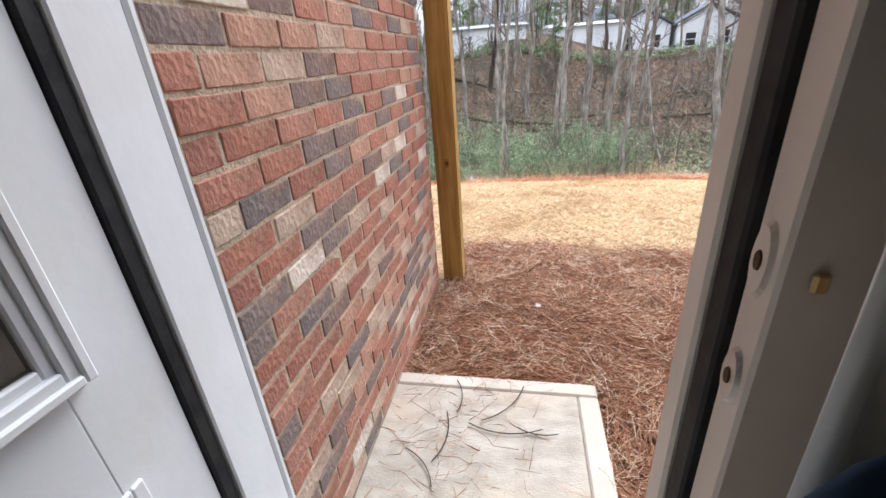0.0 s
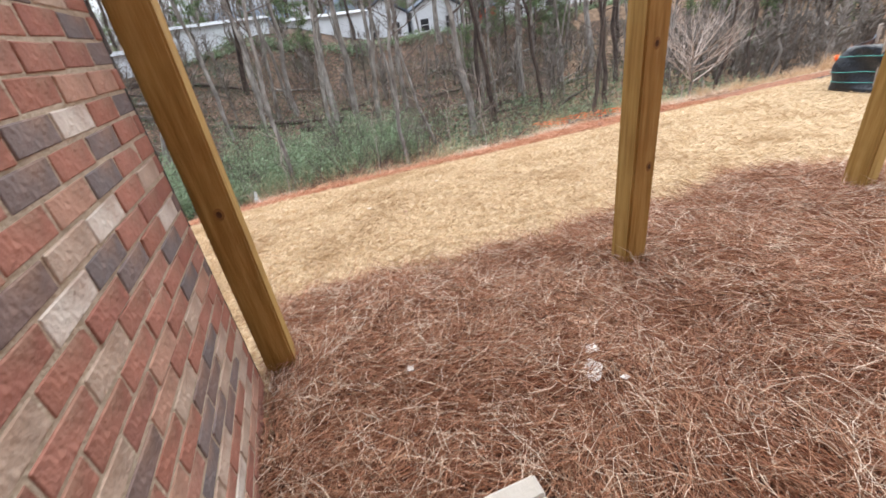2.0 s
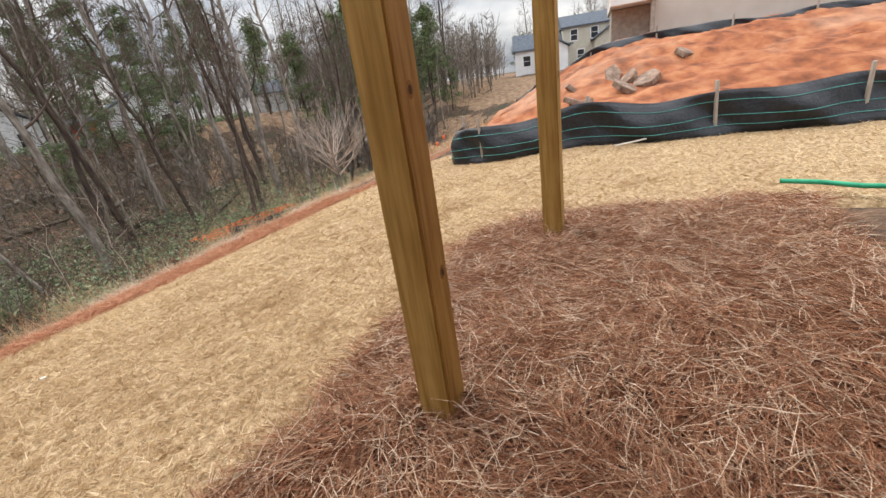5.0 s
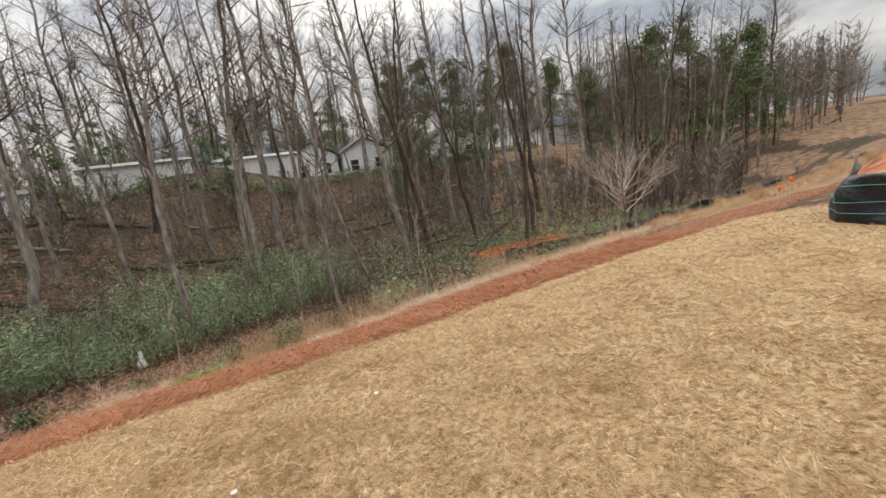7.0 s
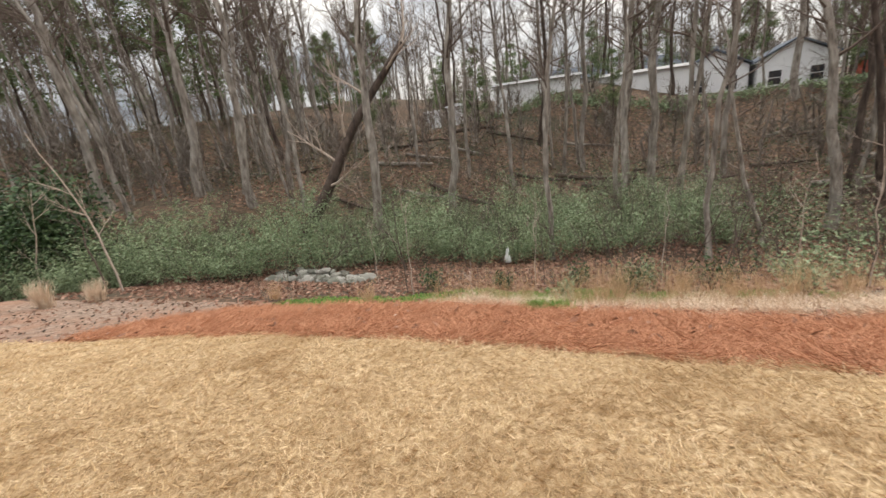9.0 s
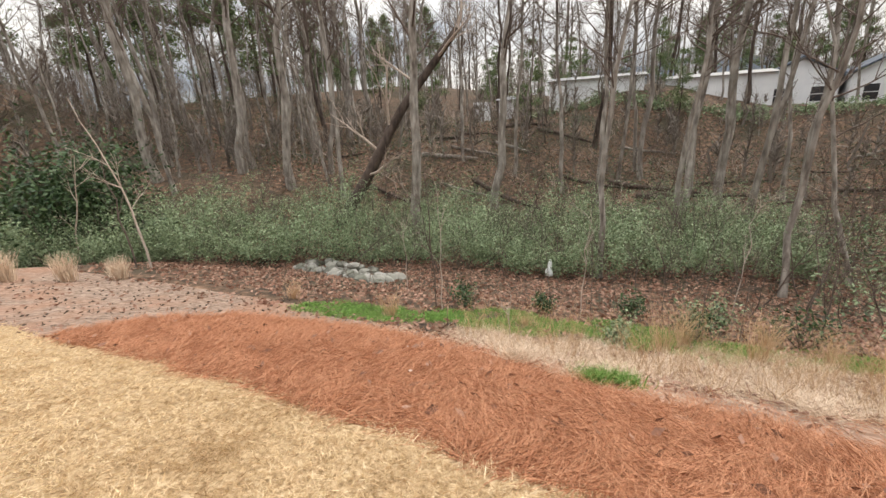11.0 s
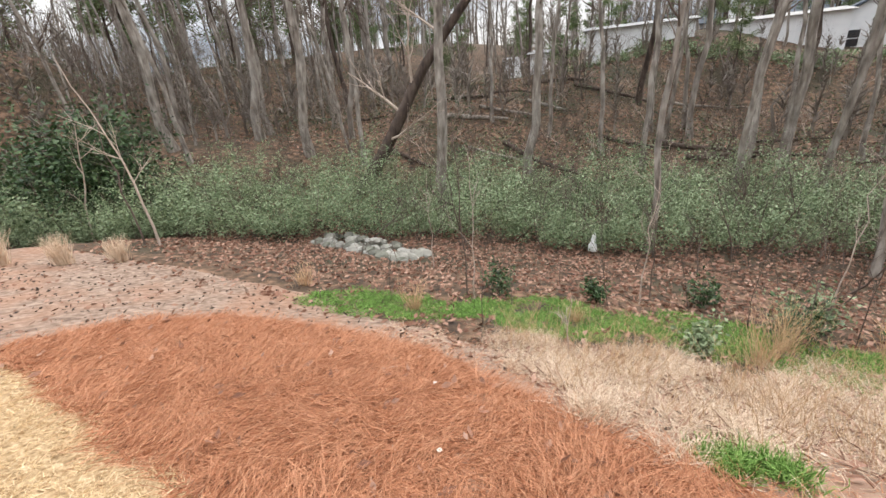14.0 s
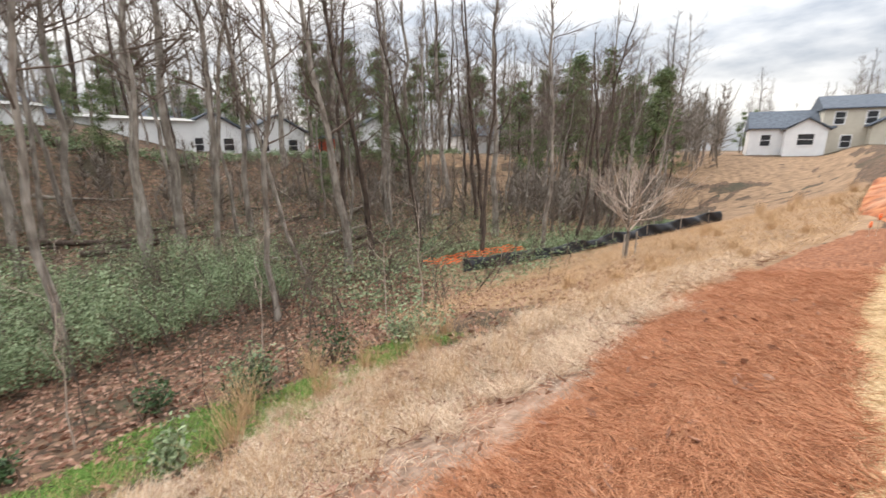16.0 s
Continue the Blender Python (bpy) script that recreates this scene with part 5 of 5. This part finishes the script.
blades("meadow_grass", 26000, inside(lambda x, y: np.minimum(in_meadow(x, y), y - straw_edge(np.clip(x, -7, 11.7))), (5, 6.5), (26, 18)), 0.35, 0.008, 1.2, BLADE_TAN, "thin brown dry meadow grass", "grass", 0.4, 0.0, 2, 8)


def tuft(name, x, y, height, n, spread_r, material, label, category, group, seed, droop=0.35, width=0.005):
    r = np.random.default_rng(seed)
    a = r.uniform(0, 2 * math.pi, n)
    q = np.abs(r.normal(size=n)) * spread_r * 0.4
    w = np.stack([np.cos(a) * 0.22, np.sin(a) * 0.22, r.uniform(0.8, 1.4, n)], -1)
    w /= np.linalg.norm(w, axis=1)[:, None]
    root = np.stack([np.cos(a) * q, np.sin(a) * q, np.zeros(n) - 0.02], -1)
    ln = height * r.uniform(0.5, 1.2, n)
    v, f = ribbons(root, w, ln, np.full(n, width), droop * ln, r, 3)
    ob = tagged(bulk(name, v, f, material), label, category, group)
    ob.location = (x, y, float(bumpy(x, y)))
    return ob


for i, (x, y, h) in enumerate(((-13.3, 9.2, 0.75), (-12.3, 9.9, 0.7), (-11.7, 10.7, 0.6))):
    tuft("grass_tuft", x, y, h, 300, 0.22, BLADE_PALE, "clump of tan dry ornamental grass on the crest", "grass", "dry tufts on the crest", i, 0.08, 0.012)
for i, (x, y, h) in enumerate(((0.6, 12.1, 1.1), (1.0, 13.0, 1.2), (1.9, 12.2, 1.1), (2.3, 13.4, 1.0), (2.9, 12.6, 0.9), (-6.8, 11.6, 0.7), (-4.2, 11.5, 0.7), (-1.8, 12.6, 0.5), (3.6, 11.9, 1.0), (4.6, 12.4, 0.9))):
    tuft("broomsedge", x, y, h, 110, 0.22, BLADE_TAN, "upright clump of tan dry broomsedge", "grass", "broomsedge clumps", 20 + i, 0.3, 0.006)
for i, (x, y) in enumerate(((-0.2, 8.72), (0.03, 8.85), (-0.12, 8.84), (-0.3, 8.74), (0.1, 8.8))):
    tuft("green_tuft", x, y, 0.22, 260, 0.2, BLADE_GREEN, "bright green grass tuft at the straw's edge", "grass", "green tufts", 40 + i, 0.5, 0.008)
for i, (x, y, h) in enumerate(((7.9, 11.7, 0.7), (8.6, 10.9, 0.5), (9.0, 10.3, 0.5), (9.6, 10.2, 0.5), (12.2, 10.5, 0.6), (15.5, 10.6, 0.6), (19, 11.8, 0.7), (11, 9.2, 0.5), (14, 9.0, 0.6), (17.5, 9.6, 0.6), (9, 8.6, 0.4), (10.5, 10.9, 0.5), (13.2, 11.2, 0.6), (16.8, 11.3, 0.7), (21, 9.5, 0.8), (24, 11, 0.8), (20, 8.2, 0.6), (12.5, 8.1, 0.4), (27, 10, 0.9), (30, 12, 1.0), (25, 8, 0.8))):
    tuft("meadow_tuft", x, y, h, 120, 0.25, BLADE_TAN, "brown dry weed clump standing in the meadow", "grass", "meadow clumps", 60 + i, 0.3, 0.01)


def shrub(name, x, y, size, count, material, label, leaf, seed, group="", stems=6, spread_r=0.5):
    r = np.random.default_rng(seed)
    ob = thing(name, (x, y, float(bumpy(x, y))), label, "shrub", group)
    lines, ends = [], []
    for _ in range(stems):
        w = np.array([r.normal() * spread_r, r.normal() * spread_r, 1.0])
        grow(r, (0, 0, -0.03), w / np.linalg.norm(w), size * r.uniform(0.7, 1.0), 0.015 * size + 0.004, 1, lines, ends)
    v, f = tubes(lines, 4)
    bulk("stem", v, f, TWIG, True).parent = ob
    ends = np.array(ends)
    c = ends[r.integers(len(ends), size=count)] * r.uniform(0.55, 1.05, (count, 1)) + r.normal(size=(count, 3)) * 0.13 * size
    c[:, 2] = np.maximum(c[:, 2], 0.03)
    v, f = leaves(c, r.uniform(0.6, 1.3, count) * leaf, r)
    bulk("foliage", v, f, material).parent = ob
    return ob


for i, (x, y, s) in enumerate(((-3.5, 13.6, 0.6), (-0.1, 12.2, 0.5), (0.1, 15.0, 0.6), (1.6, 14.6, 0.8), (2.9, 13.8, 0.9), (3.9, 12.4, 0.8), (1.2, 13.4, 0.7), (4.1, 13.2, 0.7), (-1.7, 14.2, 0.45))):
    shrub("evergreen_seedling", x, y, s, 420, LEAF_PRIVET if i % 2 else LEAF_DARK, "small green evergreen shrub among dry grass", 0.045, 80 + i, "small shrubs below the bank")
shrub("holly_bush", -20.4, 14.1, 4.6, 11000, LEAF_DARK, "large dark glossy evergreen bush rising from the thicket", 0.1, 99, stems=9, spread_r=0.3)

# the fan-shaped leafless tree beyond the straw
fan_rng = np.random.default_rng(12)
fan = thing("young_tree", (13.1, 12.6, float(bumpy(13.1, 12.6))), "young leafless tree with a fan of pale twigs", "tree")
trunk_lines, fl, fe = [(np.array([[0, 0, -0.1], [0.03, 0, 0.9], [0, 0.02, 1.8]]), np.array([0.06, 0.05, 0.04]))], [], []
for k in range(18):
    a = fan_rng.uniform(0, 2 * math.pi)
    w = np.array([math.cos(a) * 1.15, math.sin(a) * 1.15, fan_rng.uniform(0.25, 1.3)])
    grow(fan_rng, (0, 0, fan_rng.uniform(0.8, 1.8)), w / np.linalg.norm(w), fan_rng.uniform(1.5, 2.4), 0.03, 2, fl, fe, 25, 0.07)
v, f = tubes(trunk_lines, 7)
bulk("trunk", v, f, BARK, True).parent = fan
v, f = tubes(fl, 3)
bulk("bare_crown", v, f, TWIG_PALE, True).parent = fan
for dx in (-0.45, 0.5):
    gz = float(bumpy(13.1 + dx, 12.5))
    tagged(finish("tree_stake", box((13.1 + dx - 0.02, 12.48, gz - 0.1), (13.1 + dx + 0.02, 12.52, gz + 0.85), 0.004), BOARD), "short wooden stake supporting a young tree", "stake", "tree stakes")

# bent pale saplings and bare stalks before the thicket
def lone_stalk(x, y, height, lx, ly, radius, label, material=TWIG_PALE, seed=0):
    r = np.random.default_rng(seed)
    t = np.linspace(0, 1, 9)
    pts = np.c_[t * t * lx * height, t * t * ly * height, t * height - 0.05] + np.c_[r.normal(size=(9, 2)) * 0.02 * height * t[:, None], np.zeros(9)]
    lines, ends = [(pts, radius * (1 - 0.75 * t))], []
    for k in range(5):
        i = r.integers(3, 8)
        w = np.array([r.normal() * 0.6, r.normal() * 0.6, 0.9])
        grow(r, pts[i], w / np.linalg.norm(w), height * 0.22, radius * 0.35, 1, lines, ends)
    v, f = tubes(lines, 5)
    ob = tagged(bulk("sapling", v, f, material, True), label, "sapling", "thin saplings")
    ob.location = (x, y, float(bumpy(x, y)))


for i, (x, y, h, lx, ly, rad) in enumerate(((-3.9, 12.9, 3.4, -0.04, 0.03, 0.018), (-3.7, 12.8, 3.0, 0.03, 0, 0.014), (-0.95, 14.5, 2.6, 0.05, 0, 0.016), (-0.8, 15.2, 2.6, 0.0, 0, 0.014), (-1.47, 10.4, 0.9, 0, 0, 0.01),
                                            (-13.8, 12.6, 5.2, -0.22, -0.1, 0.04), (-14.2, 12.4, 4.4, -0.12, 0, 0.03), (-18.5, 12.8, 4.2, 0.3, 0.1, 0.04), (2.2, 15.6, 3.2, 0.05, 0.02, 0.016), (3.6, 15.0, 3.4, -0.03, 0, 0.018),
                                            (4.6, 14.4, 3.0, 0.04, 0, 0.016), (6.2, 15.0, 3.6, -0.06, 0, 0.02), (5.4, 13.6, 2.4, 0.1, 0, 0.014), (-6.0, 15.2, 2.6, 0.04, 0, 0.014))):
    lone_stalk(x, y, h, lx, ly, rad, "thin bare sapling standing before the green thicket", TWIG if i % 3 == 0 else TWIG_PALE, 200 + i)

# rubble, bag, flags and scraps
def boulder(x, y, size, seed, material=ROCK, label="grey-green stone in a low rubble pile", name="rock", group="rubble pile", squash=0.6, lift=0.0):
    bm = bmesh.new()
    bmesh.ops.create_icosphere(bm, subdivisions=2, radius=1)
    off = Vector((seed * 3.7, seed * 1.3, 0))
    for v in bm.verts:
        v.co *= 1 + 0.35 * noise.noise(v.co * 1.3 + off)
        v.co = Vector((round(v.co.x * 3.2) / 3.2 * 0.35 + v.co.x * 0.65, v.co.y, v.co.z * squash)) * size
    ob = tagged(finish(name, bm, material), label, "rock", group)
    ob.matrix_basis = pose(x, y, float(bumpy(x, y)) + size * squash * 0.45 + lift, seed * 17 % 30, seed * 29 % 25, seed * 53 % 360)
    return ob


rr = random.Random(9)
for i in range(110):
    t = rr.random()
    off = rr.uniform(-0.65, 0.65)
    boulder(-11.6 + 4.8 * t + rr.uniform(-0.3, 0.3), 17.1 - 1.25 * t + off, rr.uniform(0.1, 0.24), i, lift=max(0.0, 0.4 - 0.75 * abs(off)) * math.sin(math.pi * min(1, t * 1.1 + 0.1)) * (i % 3) / 2)
for i in range(40):
    boulder(rr.uniform(-10, -1), rr.uniform(9.8, 11.0), rr.uniform(0.015, 0.04), i + 60, DIRT, "small clod of pale dirt lying on the ground", "clod", "clods on the dirt")
def concrete_chunk(x, y, size, seed):
    """A broken slab of concrete lying tilted on the clay."""
    r = random.Random(seed)
    n = r.randint(5, 7)
    ring = [(math.cos(k / n * 6.283 + r.uniform(-0.3, 0.3)) * size * r.uniform(0.6, 1.1), math.sin(k / n * 6.283 + r.uniform(-0.3, 0.3)) * size * r.uniform(0.35, 0.8)) for k in range(n)]
    bm = prism(ring, 2, -0.06, 0.06)
    bmesh.ops.bevel(bm, geom=bm.edges[:], offset=0.012, segments=1, affect="EDGES")
    ob = tagged(finish("concrete_chunk", bm, DIRT), "broken slab of pale concrete lying on red clay", "rubble", "concrete rubble")
    ob.matrix_basis = pose(x, y, float(ground_z(x, y)) + 0.2, r.uniform(-28, 28), r.uniform(-45, -15), r.uniform(0, 360))


for i, (x, y, s) in enumerate(((11.2, 2.6, 0.42), (10.5, 1.9, 0.5), (9.9, 3.3, 0.3), (10.2, 2.3, 0.36), (9.5, 3.0, 0.24), (12.0, 1.2, 0.3), (11.0, 3.5, 0.25), (10.8, 2.3, 0.3))):
    concrete_chunk(x, y, s, i + 3)
for i in range(60):
    boulder(rr.uniform(8.2, 14), rr.uniform(-4, 4.6), rr.uniform(0.06, 0.2), i + 150, CLAY, "clod of red clay on the graded heap", "clay_clod", "clay clods")

bm = bmesh.new()
bmesh.ops.create_cone(bm, cap_ends=True, segments=14, radius1=0.16, radius2=0.03, depth=0.55)
bmesh.ops.subdivide_edges(bm, edges=bm.edges[:], cuts=3, use_grid_fill=True)
for v in bm.verts:
    v.co += noise.noise_vector(v.co * 6) * 0.06
    v.co.x += 0.06 * (v.co.z + 0.4)
bag = tagged(finish("plastic_bag", bm, PLASTIC, smooth=True), "white plastic bag snagged at the thicket's foot", "bag")
bag.location = (-2.6, 19.3, float(bumpy(-2.6, 19.3)) + 0.45)

def marker_flag(x, y, h):
    z = float(bumpy(x, y))
    ob = thing("marker_flag", (x, y, z), "small orange marker flag on a wire", "flag", "marker flags")
    v, f = tubes([(np.array([[0, 0, -0.05], [0.01, 0, h / 2], [0, 0, h]]), np.full(3, 0.003))], 4)
    bulk("wire", v, f, STEEL).parent = ob
    g = np.linspace(0, 1, 7)
    vv = np.concatenate([np.c_[g * 0.13, 0.02 * np.sin(g * 7), np.full(7, h)], np.c_[g * 0.12, 0.02 * np.sin(g * 7 + 0.6), np.full(7, h - 0.1) - 0.02 * g]])
    ff = np.array([[i, i + 1, i + 8, i + 7] for i in range(6)])
    fl_ob = bulk("flag_cloth", vv, ff, ORANGE, True)
    fl_ob.parent = ob
    fl_ob.modifiers.new("thick", "SOLIDIFY").thickness = 0.002


marker_flag(11.0, 6.95, 0.42)
marker_flag(10.75, 7.05, 0.3)

# orange safety mesh lying along the low fence
mesh_rng = np.random.default_rng(31)
om = thing("safety_mesh", (0, 0, 0), "crumpled strip of orange safety netting on the ground", "netting")
strands = []
s = np.linspace(0, 1, 40)
bx, by = 13.2 + 5.6 * s, 21.9 - 1.3 * s
for k in range(7):
    px, py = bx - 0.1 * k + mesh_rng.normal(size=40) * 0.03, by + 0.1 * k + mesh_rng.normal(size=40) * 0.03
    strands.append((np.c_[px, py, bumpy(px, py) + 0.3 + 0.12 * np.abs(np.sin(s * 22 + k)) + 0.05 * k], np.full(40, 0.02)))
v, f = tubes(strands, 4)
o = bulk("strands", v, f, ORANGE)
o.parent = om
o["kind"] = "stuff"


def scrap(x, y, z, size, seed, label, material=PAPER):
    bm = bmesh.new()
    bmesh.ops.create_grid(bm, x_segments=6, y_segments=6, size=size)
    off = Vector((seed, seed * 2.1, 0))
    for v in bm.verts:
        v.co += noise.noise_vector(v.co * 12 + off) * size * 0.5
    ob = tagged(finish("paper_scrap", bm, material), label, "litter", "scraps of litter")
    ob.matrix_basis = pose(x, y, z, 0, 0, seed * 40)
    ob.modifiers.new("thick", "SOLIDIFY").thickness = 0.003


for i, (x, y, sz) in enumerate(((0.735, 1.92, 0.034), (0.79, 2.01, 0.028), (0.70, 1.88, 0.026), (0.01, 2.29, 0.016), (0.81, 1.81, 0.014))):
    scrap(x, y, 0.035, sz, i + 1, "crumpled off-white scrap lying on pine straw")
for i, (x, y) in enumerate(((0.3, 5.0), (0.6, 4.6), (1.2, 5.4), (-1.0, 8.3), (-1.7, 8.0), (-0.6, 9.1), (0.4, 9.4), (0.7, 9.9), (-2.2, 8.8), (1.5, 9.2))):
    scrap(x, y, float(bumpy(x, y)) + 0.02, 0.014, i + 11, "curled pale dry leaf lying on the ground", LEAF_DEAD if i % 2 else PAPER)

# wooden lath on the lawn and a green hose end by the bed
v, f = tubes([(np.array([[6.75, 2.3, 0.05], [7.0, 2.05, 0.05], [7.2, 1.85, 0.055]]), np.array([0.014, 0.014, 0.013]))], 5)
tagged(bulk("lath", v, f, PAPER), "pale wooden lath lying beside the black fence", "stick")
hose_m = surface("green_hose", [(0.02, 0.3, 0.16), (0.04, 0.4, 0.22)], 10, 0.5, 0)
v, f = tubes([(np.array([[4.5, 0.9, 0.09], [4.46, 0.66, 0.085], [4.35, 0.45, 0.08], [4.3, 0.2, 0.08]]), np.full(4, 0.02))], 8)
tagged(bulk("garden_hose", v, f, hose_m, True), "short end of a green garden hose on the straw", "hose")

# twigs and needles fallen on the concrete step
r5 = np.random.default_rng(55)
n5 = 190
x5, y5 = r5.normal(-0.38, 0.17, n5), r5.uniform(0.75, 1.6, n5)
ok5 = (x5 > -0.63) & (x5 < 0.2)
x5, y5 = x5[ok5], y5[ok5]
a5 = r5.uniform(0, 2 * math.pi, len(x5))
v, f = ribbons(np.stack([x5, y5, np.full(len(x5), 0.07)], -1), np.stack([np.cos(a5), np.sin(a5), 0 * a5 + 0.01], -1), r5.uniform(0.05, 0.2, len(x5)), np.full(len(x5), 0.0028), 0 * x5, r5, 4)
v[:, 2] = 0.068 + 0.004 * r5.random(len(v))
tagged(bulk("needles_on_step", v, f, NEEDLE_OLD), "dark pine needles and twigs strewn on the step", "pine needles", kind="stuff")
twl, twe = [], []
for x, y, a, ln in ((-0.36, 1.35, 1.2, 0.2), (-0.3, 1.3, -0.5, 0.3), (-0.25, 1.32, 0.4, 0.28), (-0.42, 1.1, 1.0, 0.25), (-0.4, 1.0, 1.8, 0.2), (-0.1, 1.3, -0.6, 0.16)):
    p = np.array([[x + math.cos(a + 0.5 * q) * ln * q, y + math.sin(a + 0.5 * q) * ln * q, 0.072] for q in np.linspace(0, 1, 8)])
    twl.append((p, np.full(8, 0.0025)))
v, f = tubes(twl, 5)
tagged(bulk("curved_twigs", v, f, BARK_DARK), "thin curved dark twigs lying on the step", "twigs", kind="stuff")

# ---- bricks, last ----
COURSE, LONG, JOINT = 0.0725, 0.205, 0.011
def brick_mesh(name, length, depth=0.03, seed=0):
    bm = box((-depth, 0, 0), (0, length, COURSE - JOINT), 0.0025)
    for v in bm.verts:
        if v.co.x > -0.01:
            v.co.x += 0.005 * noise.noise(v.co * 25 + Vector((seed * 5.1, 0, 0)))
            v.co.z += 0.005 * noise.noise(v.co * 18 + Vector((0, seed * 3.3, 0)))
    me = bpy.data.meshes.new(name)
    bm.to_mesh(me)
    bm.free()
    me.materials.append(BRICK)
    return me


whole = [brick_mesh("brick", LONG - JOINT, seed=k) for k in range(5)]
cut = [brick_mesh("brick_cut", LONG / 2 - JOINT, seed=k + 9) for k in range(2)]
br = random.Random(21)
upper = bmesh.new()
row = 0
z = -0.08
while z < 2.9:
    y = 0.682 - (LONG / 2 if row % 2 else 0)
    while y < 2.575:
        y0, y1 = max(y, 0.682), min(y + LONG - JOINT, 2.575)
        if y1 - y0 > 0.03:
            if z < 1.92:
                full = y1 - y0 > 0.17
                ob = new("brick", whole[br.randrange(5)] if full else cut[br.randrange(2)])
                ob.parent = brick_wall
                ob.matrix_basis = Matrix.Translation((-0.6715 + br.uniform(-0.002, 0.002), y0, z + br.uniform(-0.002, 0.002))) @ pose(0, 0, 0, 0, br.uniform(-0.5, 0.5), br.uniform(-0.3, 0.3))
                if not full:
                    ob.scale = (1, (y1 - y0) / (LONG / 2 - JOINT), 1)
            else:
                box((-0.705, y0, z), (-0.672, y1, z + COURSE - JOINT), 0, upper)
        y += LONG
    z += COURSE
    row += 1
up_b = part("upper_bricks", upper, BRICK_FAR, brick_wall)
up_b["kind"] = "stuff"
